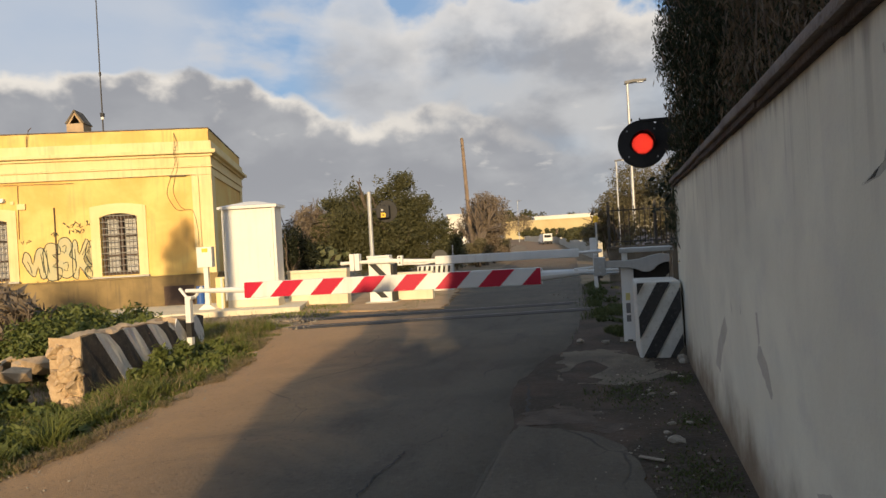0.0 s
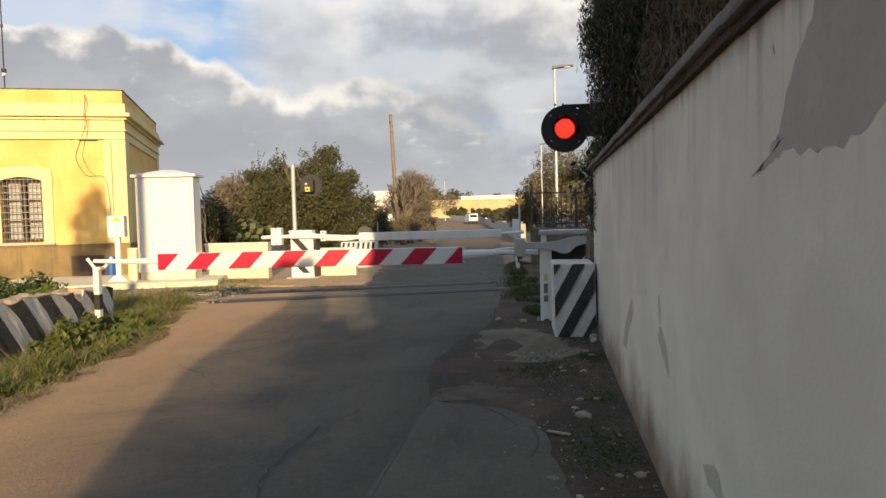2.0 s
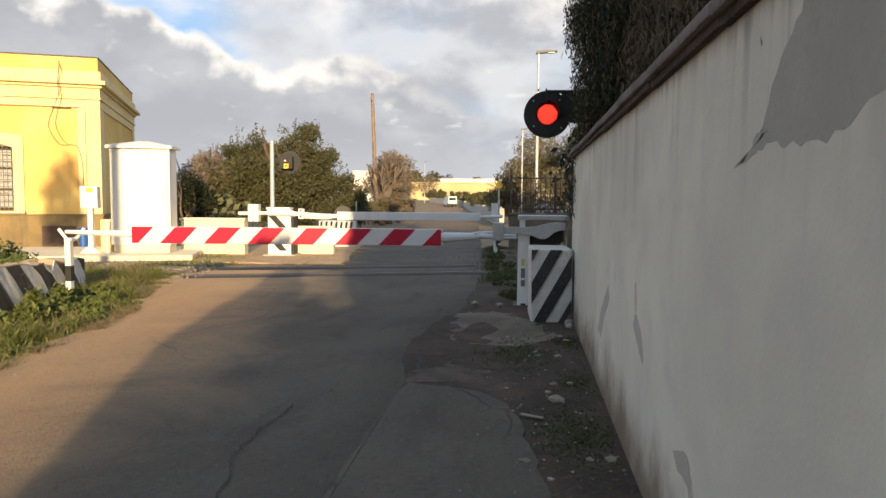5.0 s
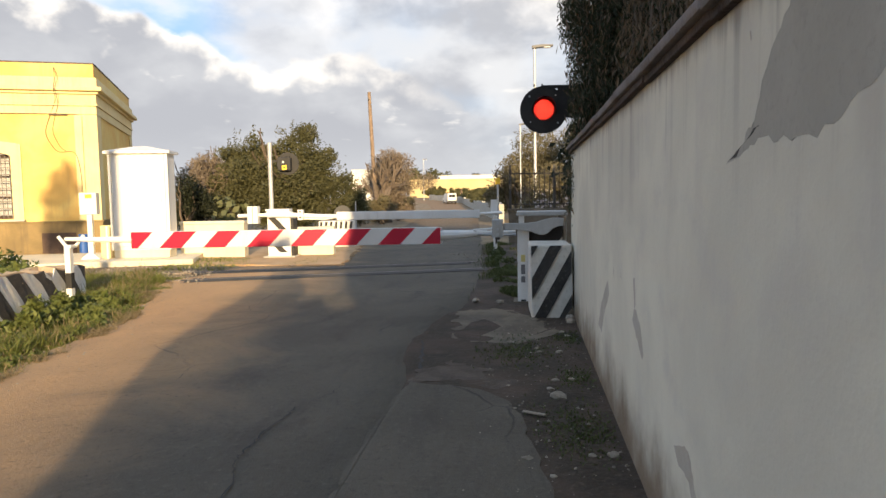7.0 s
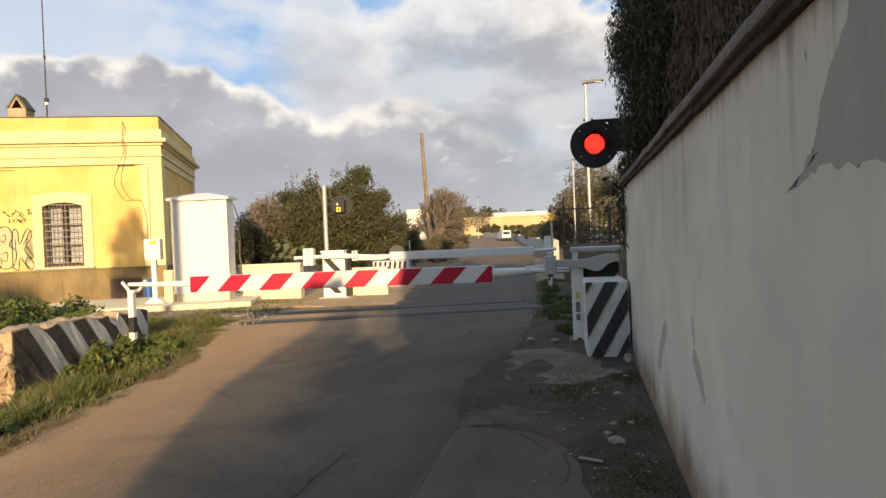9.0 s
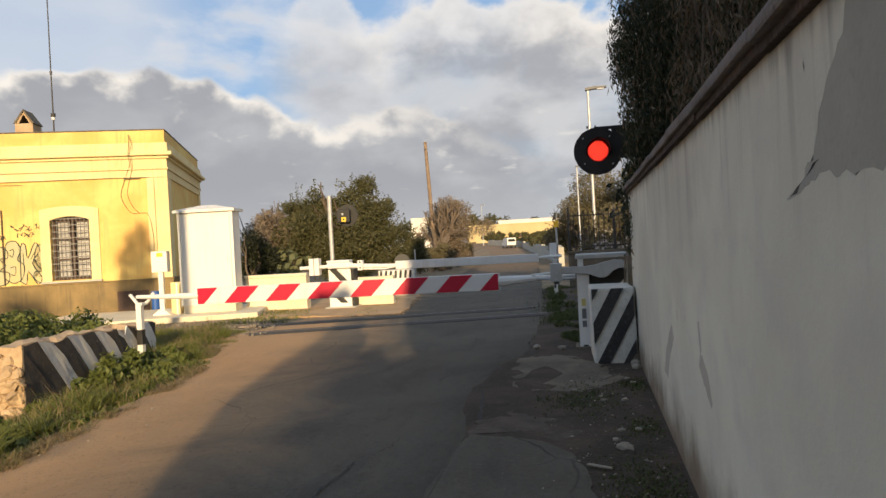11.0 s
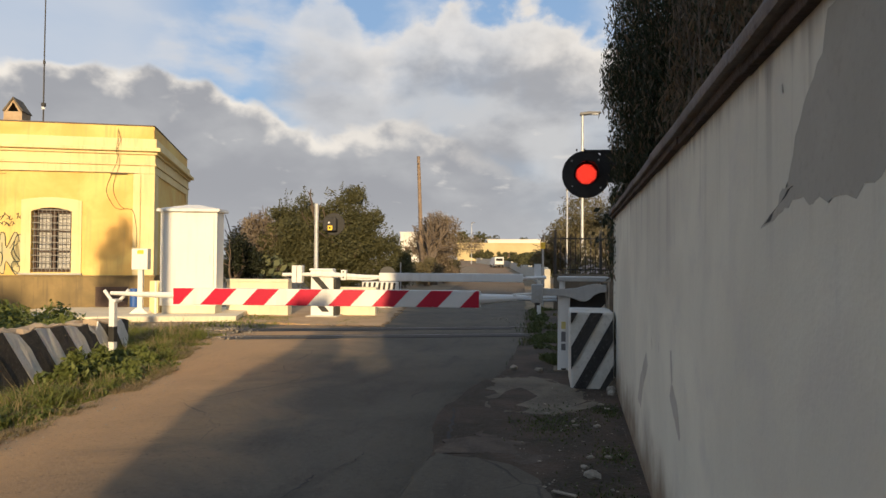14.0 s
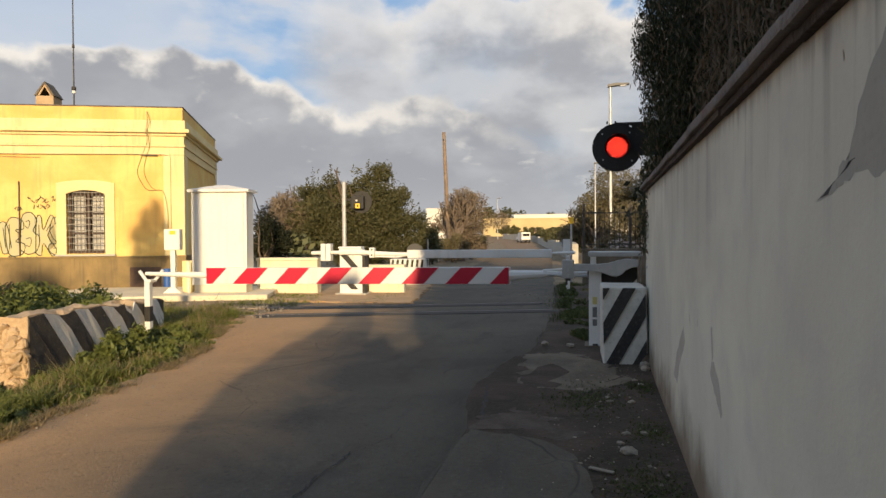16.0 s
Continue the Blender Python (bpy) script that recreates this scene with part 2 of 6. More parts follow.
def wall_material():
    """Old limewash: soft clouds, faint long runs from the coping, splashed brown at the foot."""
    m = bpy.data.materials.new("grey_white_plaster")
    m.use_nodes = True
    N = Nodes(m.node_tree)
    co = N.add("ShaderNodeTexCoord").outputs["Object"]
    x, y, z = N.split(co)
    big = N.noise(co, 0.7, 5.0, 0.6, 0.5)
    mid = N.noise(co, 3.5, 5.0, 0.6, 0.3)
    col = N.mix(N.ramp(big, 0.35, 0.65), (0.653, 0.634, 0.525), (0.538, 0.522, 0.435))
    col = N.mix(N.math("MULTIPLY", N.ramp(mid, 0.5, 0.75), 0.35), col, (0.46, 0.445, 0.42))
    runs = N.noise(N.vmap(co, (1.0, 3.0, 0.28)), 1.4, 3.0, 0.55)
    near_top = N.ramp(N.math("ADD", z, N.math("MULTIPLY", big, 1.3)), 1.9, 2.9)
    col = N.mix(N.math("MULTIPLY", N.math("MULTIPLY", N.ramp(runs, 0.50, 0.72), near_top), 0.6), col, (0.34, 0.31, 0.28))
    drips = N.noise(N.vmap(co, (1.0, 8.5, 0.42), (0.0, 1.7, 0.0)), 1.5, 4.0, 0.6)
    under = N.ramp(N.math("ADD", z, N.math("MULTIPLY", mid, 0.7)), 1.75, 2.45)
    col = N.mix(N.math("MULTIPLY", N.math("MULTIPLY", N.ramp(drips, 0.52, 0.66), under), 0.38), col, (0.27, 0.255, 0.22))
    # dark band at the top: stain plus the coping's shade, mixed as colour
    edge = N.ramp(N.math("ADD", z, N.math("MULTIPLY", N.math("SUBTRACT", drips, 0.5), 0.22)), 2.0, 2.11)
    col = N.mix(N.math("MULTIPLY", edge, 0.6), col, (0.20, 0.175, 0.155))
    splash = N.ramp(N.math("SUBTRACT", z, N.math("MULTIPLY", N.math("SUBTRACT", N.noise(co, 1.7, 5.0, 0.6), 0.4), 0.9)), 0.46, -0.06)
    col = N.mix(N.math("MULTIPLY", splash, 0.92), col, (0.155, 0.108, 0.066))
    grain = N.noise(co, 45.0, 4.0, 0.65)
    col = N.mix(N.math("MULTIPLY", N.ramp(grain, 0.5, 0.8), 0.2), col, (0.42, 0.4, 0.37))
    b = N.add("ShaderNodeBsdfPrincipled")
    N.put(b.inputs["Base Color"], col)
    b.inputs["Roughness"].default_value = 0.92
    b.inputs["Specular IOR Level"].default_value = 0.25
    bn = N.add("ShaderNodeBump")
    bn.inputs["Strength"].default_value, bn.inputs["Distance"].default_value = 0.12, 0.012
    N.put(bn.inputs["Height"], N.math("ADD", grain, N.math("MULTIPLY", mid, 2.0)))
    N.put(b.inputs["Normal"], bn.outputs[0])
    o = N.add("ShaderNodeOutputMaterial")
    N.put(o.inputs[0], b.outputs[0])
    return m


def plain(name, c, rough=0.5, metal=0.0, emit=0.0):
    m = bpy.data.materials.new(name)
    m.use_nodes = True
    b = m.node_tree.nodes["Principled BSDF"]
    b.inputs["Base Color"].default_value = (*c, 1)
    b.inputs["Roughness"].default_value, b.inputs["Metallic"].default_value = rough, metal
    if emit:
        b.inputs["Emission Color"].default_value = (*c, 1)
        b.inputs["Emission Strength"].default_value = emit
    return m


M_ASPHALT = asphalt_material()
M_GROUND = material("dry_soil", (0.28, 0.20, 0.12), (0.20, 0.15, 0.085), (0.38, 0.28, 0.175), 0.95, 0.8, 14.0, 0.6, 25.0)
M_DIRT = material("dirt", (0.078, 0.052, 0.035), (0.042, 0.031, 0.020), (0.14, 0.105, 0.075), 0.95, 1.6, 22.0, 0.7, 30.0)
M_SLAB = material("old_concrete", (0.18, 0.146, 0.104), (0.105, 0.084, 0.058), (0.23, 0.195, 0.145), 0.9, 1.6, 30.0, 0.4, 40.0)
M_REMNANT = material("pinkish_worn_concrete", (0.108, 0.080, 0.058), (0.068, 0.052, 0.038), (0.17, 0.135, 0.10), 0.92, 5.0, 35.0, 0.5, 40.0)
M_CONC = material("pale_concrete", (0.56, 0.53, 0.46), (0.47, 0.44, 0.37), (0.36, 0.33, 0.27), 0.9, 1.4, 30.0, 0.25, 50.0, streak=0.4)
M_PLASTER = wall_material()
M_DUST = material("pale_dust", (0.50, 0.33, 0.18), (0.42, 0.27, 0.14), (0.56, 0.41, 0.26), 0.95, 1.2, 16.0, 0.5, 25.0)
M_STAIN = material("thin_grey_stain", (0.47, 0.435, 0.37), (0.41, 0.38, 0.32), (0.36, 0.33, 0.28), 0.95, 3.0, 30.0, 0.2, 60.0)
M_PEEL = material("bare_render", (0.385, 0.372, 0.322), (0.325, 0.313, 0.268), (0.29, 0.278, 0.235), 0.95, 1.5, 40.0, 0.06, 60.0)
M_PALE = material("cream_limewash", (0.80, 0.71, 0.52), (0.74, 0.64, 0.45), (0.6, 0.5, 0.34), 0.9, 1.2, 30.0, 0.2, 50.0, streak=0.3)
M_CHIMNEY = material("stained_chimney_plaster", (0.52, 0.38, 0.23), (0.42, 0.29, 0.17), (0.6, 0.48, 0.32), 0.9, 3.0, 25.0, 0.3, 40.0)
M_CAP = material("weathered_coping", (0.13, 0.108, 0.093), (0.19, 0.165, 0.15), (0.07, 0.06, 0.05), 0.95, 3.0, 25.0, 0.5, 40.0)
# brown bed tile, darkened to hold the shade of the coping's underside too
M_BED = material("soffit_shade_bed_tile", (0.075, 0.052, 0.042), (0.045, 0.034, 0.029), (0.11, 0.085, 0.07), 0.95, 4.0, 25.0, 0.5, 40.0)
M_YELLOW = material("yellow_plaster", (0.81, 0.61, 0.21), (0.76, 0.47, 0.14), (0.62, 0.38, 0.15), 0.9, 0.7, 20.0, 0.12, 40.0, streak=0.5)
M_CREAM = material("cream_plaster", (0.83, 0.68, 0.36), (0.80, 0.63, 0.31), (0.55, 0.42, 0.22), 0.9, 1.0, 24.0, 0.12, 40.0, streak=0.4)
M_DADO = material("stained_plinth_plaster", (0.31, 0.22, 0.098), (0.22, 0.16, 0.077), (0.14, 0.11, 0.07), 0.95, 1.2, 20.0, 0.3, 30.0, streak=0.6)
M_WHITE = material("white_paint", (0.80, 0.79, 0.75), (0.76, 0.74, 0.69), (0.55, 0.51, 0.44), 0.5, 1.5, 30.0, 0.05, 50.0, streak=0.35)
M_CABINET = material("cream_white_enamel", (0.80, 0.78, 0.71), (0.78, 0.75, 0.68), (0.6, 0.56, 0.48), 0.45, 0.8, 20.0, 0.03, 60.0, streak=0.25)
M_BLACK = material("black_paint", (0.022, 0.021, 0.02), (0.035, 0.033, 0.03), (0.06, 0.055, 0.05), 0.65, 3.0, 40.0, 0.15, 50.0)
M_STRIPE_W = material("worn_white_paint", (0.80, 0.77, 0.70), (0.74, 0.70, 0.62), (0.56, 0.50, 0.42), 0.85, 4.0, 30.0, 0.2, 40.0)
M_STRIPE_G = material("weathered_white_paint", (0.66, 0.63, 0.56), (0.56, 0.53, 0.46), (0.38, 0.34, 0.28), 0.88, 4.0, 30.0, 0.25, 40.0)
M_STRIPE_OLD = material("faded_black_paint", (0.066, 0.056, 0.046), (0.10, 0.085, 0.068), (0.2, 0.165, 0.125), 0.9, 5.0, 30.0, 0.4, 40.0)
M_ARM = material("aged_grey_paint", (0.50, 0.49, 0.46), (0.42, 0.41, 0.38), (0.30, 0.28, 0.25), 0.55, 3.0, 30.0, 0.08, 50.0, streak=0.4)
M_STRIPE_B = material("worn_black_paint", (0.028, 0.026, 0.025), (0.05, 0.045, 0.04), (0.12, 0.11, 0.1), 0.85, 4.0, 30.0, 0.3, 40.0)
M_RED = material("red_reflective_film", (0.56, 0.009, 0.042), (0.50, 0.008, 0.036), (0.42, 0.01, 0.03), 0.4, 1.2, 30.0, 0.02, 60.0)
M_STEEL = material("galvanised_steel", (0.52, 0.52, 0.51), (0.45, 0.45, 0.45), (0.36, 0.36, 0.36), 0.5, 5.0, 40.0, 0.05, 60.0, metal=0.35)
M_DARKSTEEL = material("dark_steel", (0.05, 0.048, 0.045), (0.07, 0.06, 0.05), (0.1, 0.08, 0.06), 0.6, 6.0, 50.0, 0.1, 60.0, metal=0.3)
M_RAIL = material("rail_steel", (0.16, 0.13, 0.11), (0.11, 0.08, 0.06), (0.3, 0.28, 0.26), 0.4, 6.0, 50.0, 0.1, 60.0, metal=0.7)
M_STRIP = material("dark_crossing_asphalt", (0.048, 0.043, 0.038), (0.07, 0.06, 0.05), (0.11, 0.09, 0.07), 0.9, 2.0, 30.0, 0.4, 40.0)
M_BARK = material("bark", (0.17, 0.13, 0.095), (0.10, 0.075, 0.055), (0.26, 0.21, 0.16), 0.95, 5.0, 30.0, 0.8, 30.0)
M_POLEWOOD = material("weathered_pole_wood", (0.30, 0.22, 0.155), (0.22, 0.155, 0.105), (0.14, 0.1, 0.07), 0.9, 3.0, 40.0, 0.4, 40.0, streak=0.6)
M_STONE = material("limestone_rubble", (0.54, 0.39, 0.235), (0.43, 0.30, 0.175), (0.58, 0.46, 0.32), 0.95, 5.0, 25.0, 0.7, 30.0, each=0.18)
M_GRAVEL = material("gravel_stone", (0.31, 0.265, 0.205), (0.23, 0.195, 0.15), (0.42, 0.375, 0.31), 0.95, 8.0, 40.0, 0.4, 50.0, each=0.3)
M_WINFRAME = material("brown_window_wood", (0.12, 0.075, 0.05), (0.09, 0.055, 0.04), (0.16, 0.11, 0.08), 0.7, 6.0, 40.0, 0.2, 50.0)
M_GRILLE = material("grey_painted_iron", (0.24, 0.23, 0.21), (0.17, 0.155, 0.14), (0.2, 0.15, 0.11), 0.6, 8.0, 50.0, 0.1, 60.0)
M_CURTAIN = material("white_curtain", (0.66, 0.65, 0.62), (0.56, 0.55, 0.53), (0.42, 0.42, 0.42), 0.95, 5.0, 20.0, 0.1, 20.0, streak=0.5)
M_BLUE = plain("blue_plastic", (0.02, 0.09, 0.32), 0.45)
# near-black stands for the shade inside rooms, flue and van
M_INSIDE = plain("unlit_inside_black", (0.02, 0.02, 0.02), 0.9)
M_CABLE = plain("dark_cable", (0.10, 0.065, 0.04), 0.7)
M_INK = plain("dark_spray_paint", (0.035, 0.045, 0.035), 0.8)
M_SPRAYFILL = material("pale_green_spray_paint", (0.50, 0.47, 0.29), (0.60, 0.50, 0.25), (0.68, 0.53, 0.22), 0.85, 2.0, 20.0, 0.05, 40.0)
M_PALELABEL = plain("faded_label", (0.62, 0.52, 0.18), 0.6)
M_LABEL = plain("yellow_label", (0.85, 0.52, 0.03), 0.5)
M_GREY = plain("grey_print", (0.16, 0.155, 0.15), 0.6)
M_SIGNBACK = plain("dull_sign_back", (0.09, 0.088, 0.082), 0.85)
M_LED = plain("red_led", (1.0, 0.085, 0.045), 0.4, 0.0, 1.9)
M_LENS = plain("red_lens_base", (0.55, 0.006, 0.004), 0.3, 0.0, 0.12)
M_LAMPGLASS = plain("lamp_glass", (0.9, 0.92, 0.95), 0.1)
M_FARWALL = material("far_yellow_wall", (0.62, 0.5, 0.27), (0.55, 0.43, 0.22), (0.4, 0.31, 0.18), 0.95, 0.15, 2.0, 0.0, streak=0.3)
M_FARWHITE = material("far_white_wall", (0.78, 0.75, 0.68), (0.72, 0.68, 0.6), (0.5, 0.46, 0.4), 0.95, 0.2, 2.0, 0.0)
L_OAK = leaf_material("evergreen_leaves", (0.040, 0.045, 0.019), (0.16, 0.148, 0.064))
L_CYPRESS = leaf_material("cypress_leaves", (0.027, 0.034, 0.017), (0.048, 0.057, 0.026))
L_CYPDEAD = leaf_material("dry_cypress_twigs", (0.11, 0.078, 0.048), (0.21, 0.155, 0.098))
L_OLIVE = leaf_material("olive_leaves", (0.075, 0.07, 0.036), (0.25, 0.205, 0.11))
L_DRY = leaf_material("dry_twigs", (0.13, 0.10, 0.07), (0.33, 0.26, 0.18))
L_DARK = leaf_material("dark_ivy_leaves", (0.012, 0.016, 0.008), (0.04, 0.045, 0.02))
L_GRASS = leaf_material("grass_blades", (0.065, 0.09, 0.018), (0.23, 0.235, 0.06))
L_STRAW = leaf_material("dry_grass", (0.16, 0.12, 0.06), (0.34, 0.26, 0.14))
L_WEED = leaf_material("weed_leaves", (0.05, 0.078, 0.018), (0.20, 0.215, 0.06))
L_MOSS = leaf_material("shade_weeds", (0.04, 0.055, 0.018), (0.115, 0.13, 0.042))
L_CACTUS = leaf_material("prickly_pear_pads", (0.09, 0.11, 0.05), (0.2, 0.2, 0.1))
L_FLOWER = leaf_material("pale_blossom", (0.4, 0.32, 0.3), (0.7, 0.62, 0.58))

# ---- mesh helpers ----


def thing(name, label, category, m=None, group="", kind=""):
    e = new(name)
    e.empty_display_size = 0.2
    if m is not None:
        e.matrix_basis = m
    return tagged(e, label, category, group, kind)


def part(name, bm, mat, parent=None, label="", smooth=False):
    me = bpy.data.meshes.new(name)
    bm.normal_update()
    bm.to_mesh(me)
    bm.free()
    me.materials.append(mat)
    if smooth:
        me.polygons.foreach_set("use_smooth", [True] * len(me.polygons))
    ob = new(name, me)
    ob.parent = parent
    return tagged(ob, label) if label else ob


def raw(name, verts, faces, mat, parent=None, label="", smooth=False):
    me = bpy.data.meshes.new(name)
    me.from_pydata(verts, [], faces)
    me.materials.append(mat)
    if smooth:
        me.polygons.foreach_set("use_smooth", [True] * len(me.polygons))
    ob = new(name, me)
    ob.parent = parent
    return tagged(ob, label) if label else ob


def box(x0, y0, z0, x1, y1, z1, bev=0.0, bm=None, rot=None):
    """A box from corner to corner with bevelled edges; rot: a matrix applied to it."""
    b = bmesh.new()
    c = Vector(((x0 + x1) / 2, (y0 + y1) / 2, (z0 + z1) / 2))
    bmesh.ops.create_cube(b, size=1.0, matrix=Matrix.Translation(c) @ Matrix.Diagonal((abs(x1 - x0), abs(y1 - y0), abs(z1 - z0), 1)))
    if bev:
        bmesh.ops.bevel(b, geom=b.edges[:], offset=bev, segments=2, profile=0.6, affect="EDGES")
    if rot is not None:
        bmesh.ops.transform(b, matrix=rot, verts=b.verts[:])
    return merge(bm, b)


def merge(bm, b):
    if bm is None:
        return b
    me = bpy.data.meshes.new("tmp")
    b.to_mesh(me)
    b.free()
    bm.from_mesh(me)
    bpy.data.meshes.remove(me)
    return bm


def tube(points, radius, n=8, bm=None, r_end=None, caps=True):
    """A round bar along a line of points, tapering to r_end."""
    bm = bm or bmesh.new()
    pts = [Vector(p) for p in points]
    rings = []
    for i, p in enumerate(pts):
        d = (pts[min(i + 1, len(pts) - 1)] - pts[max(i - 1, 0)]).normalized()
        side = d.orthogonal().normalized() if abs(d.z) > 0.95 else d.cross(Vector((0, 0, 1))).normalized()
        up = side.cross(d)
        r = radius if r_end is None else radius + (r_end - radius) * i / (len(pts) - 1)
        rings.append([bm.verts.new(p + (side * math.cos(a) + up * math.sin(a)) * r) for a in (2 * math.pi * k / n for k in range(n))])
    for a, b in zip(rings, rings[1:]):
        for k in range(n):
            bm.faces.new((a[k], a[(k + 1) % n], b[(k + 1) % n], b[k]))
    if caps:
        bm.faces.new(rings[0][::-1])
        bm.faces.new(rings[-1])
    bmesh.ops.recalc_face_normals(bm, faces=bm.faces[:])
    return bm


def smooth(points, n=6):
    """A soft curve through the points."""
    p = [Vector(q) for q in points]
    p = [p[0] * 2 - p[1]] + p + [p[-1] * 2 - p[-2]]
    out = []
    for a, b, c, d in zip(p, p[1:], p[2:], p[3:]):
        for k in range(n):
            t = k / n
            out.append(0.5 * (2 * b + (c - a) * t + (2 * a - 5 * b + 4 * c - d) * t * t + (3 * b - a - 3 * c + d) * t ** 3))
    return out + [p[-2]]


def slab(poly, axis, a, b, bm=None, bev=0.0):
    """A flat polygon of (u, v) pairs drawn out along axis ('x', 'y' or 'z') from a to b."""
    m = bmesh.new()
    put = {"x": lambda u, v, w: (w, u, v), "y": lambda u, v, w: (u, w, v), "z": lambda u, v, w: (u, v, w)}[axis]
    lo = [m.verts.new(put(u, v, a)) for u, v in poly]
    hi = [m.verts.new(put(u, v, b)) for u, v in poly]
    m.faces.new(lo[::-1])
    m.faces.new(hi)
    for i in range(len(poly)):
        j = (i + 1) % len(poly)
        m.faces.new((lo[i], lo[j], hi[j], hi[i]))
    bmesh.ops.recalc_face_normals(m, faces=m.faces[:])
    if bev:
        bmesh.ops.bevel(m, geom=m.edges[:], offset=bev, segments=2, profile=0.6, affect="EDGES")
    return merge(bm, m)


def rough_up(bm, amount, scale, seed=0.0):
    for v in bm.verts:
        v.co += noise.noise_vector(v.co * scale + Vector((seed, seed * 1.7, 0))) * amount
    return bm


def clip_poly(poly, lo, hi):
    """Clips a polygon of (u, v) to lo <= u <= hi."""
    for keep, edge in ((lambda p: p[0] >= lo, lo), (lambda p: p[0] <= hi, hi)):
        out = []
        for i, p in enumerate(poly):
            q = poly[(i + 1) % len(poly)]
            if keep(p):
                out.append(p)
            if keep(p) != keep(q):
                f = (edge - p[0]) / (q[0] - p[0])
                out.append((edge, p[1] + f * (q[1] - p[1])))
        poly = out
        if not poly:
            return []
    return poly


def clip_v(poly, lo, hi):
    return [(u, v) for v, u in clip_poly([(v, u) for u, v in poly], lo, hi)]


def leaves(name, blobs, count, size, mat, parent=None, seed=1, shell=0.55, droop=0.0, long=1.0, upright=0.0, label="", rag=1.0):
    """Many small leaf blades in ragged blobs (x, y, z, rx, ry, rz), denser near their skins."""
    rng = np.random.default_rng(seed)
    b = np.array(blobs, float)
    w = b[:, 3] * b[:, 4] * b[:, 5]
    pick = rng.choice(len(b), count, p=w / w.sum())
    d = rng.normal(size=(count, 3))
    d /= np.linalg.norm(d, axis=1)[:, None]
    r = shell + (1 - shell) * rng.random(count) ** 0.6
    r *= 1 + rag * 0.16 * np.sin(d[:, 0] * 9 + pick) * np.cos(d[:, 2] * 11 + pick * 2) + rag * 0.07 * rng.normal(size=count)
    c = b[pick, :3] + d * r[:, None] * b[pick, 3:6]
    a = rng.normal(size=(count, 3))
    a[:, 2] = a[:, 2] * (1 - upright) + upright * 2.5 - droop
    a /= np.linalg.norm(a, axis=1)[:, None]
    s = np.cross(a, rng.normal(size=(count, 3)))
    s /= np.linalg.norm(s, axis=1)[:, None] + 1e-9
    k = size * (0.6 + 0.8 * rng.random(count))[:, None]
    v = np.stack([c - a * k * long * 0.5, c + s * k * 0.34, c + a * k * long * 0.5, c - s * k * 0.34], 1).reshape(-1, 3)
    f = np.arange(count * 4).reshape(-1, 4)
    return raw(name, v.tolist(), f.tolist(), mat, parent, label)


def blob_cluster(rng, cx, cy, cz, rx, ry, rz, n, size):
    """Uneven clumps spread over an ellipsoid."""
    out = []
    for _ in range(n):
        d = Vector((rng.gauss(0, 1), rng.gauss(0, 1), rng.gauss(0, 1))).normalized()
        k = rng.uniform(0.35, 0.95)
        s = size * rng.uniform(0.6, 1.3)
        out.append((cx + d.x * rx * k, cy + d.y * ry * k, cz + d.z * rz * k, s, s, s * 0.85))
    return out


def limb(bm, rng, p, d, length, r, depth):
    """A crooked tapering branch that forks."""
    pts, q, dd = [Vector(p)], Vector(p), Vector(d).normalized()
    for _ in range(4):
        dd = (dd + Vector((rng.gauss(0, 0.16), rng.gauss(0, 0.16), rng.gauss(0.03, 0.1)))).normalized()
        q = q + dd * length / 4
        pts.append(q.copy())
    tube(pts, r, 6 if depth > 1 else 4, bm, r * 0.55)
    if depth > 0:
        for _ in range(3):
            nd = (dd + Vector((rng.gauss(0, 0.5), rng.gauss(0, 0.5), rng.gauss(0.15, 0.35)))).normalized()
            limb(bm, rng, pts[rng.choice((2, 3, 4))], nd, length * rng.uniform(0.55, 0.8), r * 0.5, depth - 1)

# ---- ground, road, wall ----
RAIL_TURN = 20.0                     # the railway and the house are turned by this against the lane's wall


def lane(y, table):
    """Linear interpolation in a short table of (y, x)."""
    for (a, xa), (b, xb) in zip(table, table[1:]):
        if y <= b:
            return xa + (xb - xa) * (y - a) / (b - a)
    return table[-1][1]


LEFT = [(-40, -4.2), (3.9, -4.62), (5.0, -4.7), (6.1, -4.93), (7.5, -5.2), (8.5, -5.5), (10.5, -6.35), (12.4, -7.0), (13.3, -6.85), (15.0, -6.6), (17.0, -6.0), (22, -5.7), (40, -7.0), (98, -13.5), (120, -17.5), (150, -29.0), (200, -58)]
RIGHT = [(-40, -0.8), (3.3, -0.76), (5.2, -0.86), (5.9, -0.94), (6.4, -1.0), (7.2, -1.12), (8.9, -0.9), (9.5, -0.8), (11.4, -0.77), (15, -0.9), (20, -1.2), (30, -2.0), (45, -3.0), (98, -8.6), (120, -12.2), (150, -24.0), (200, -50)]


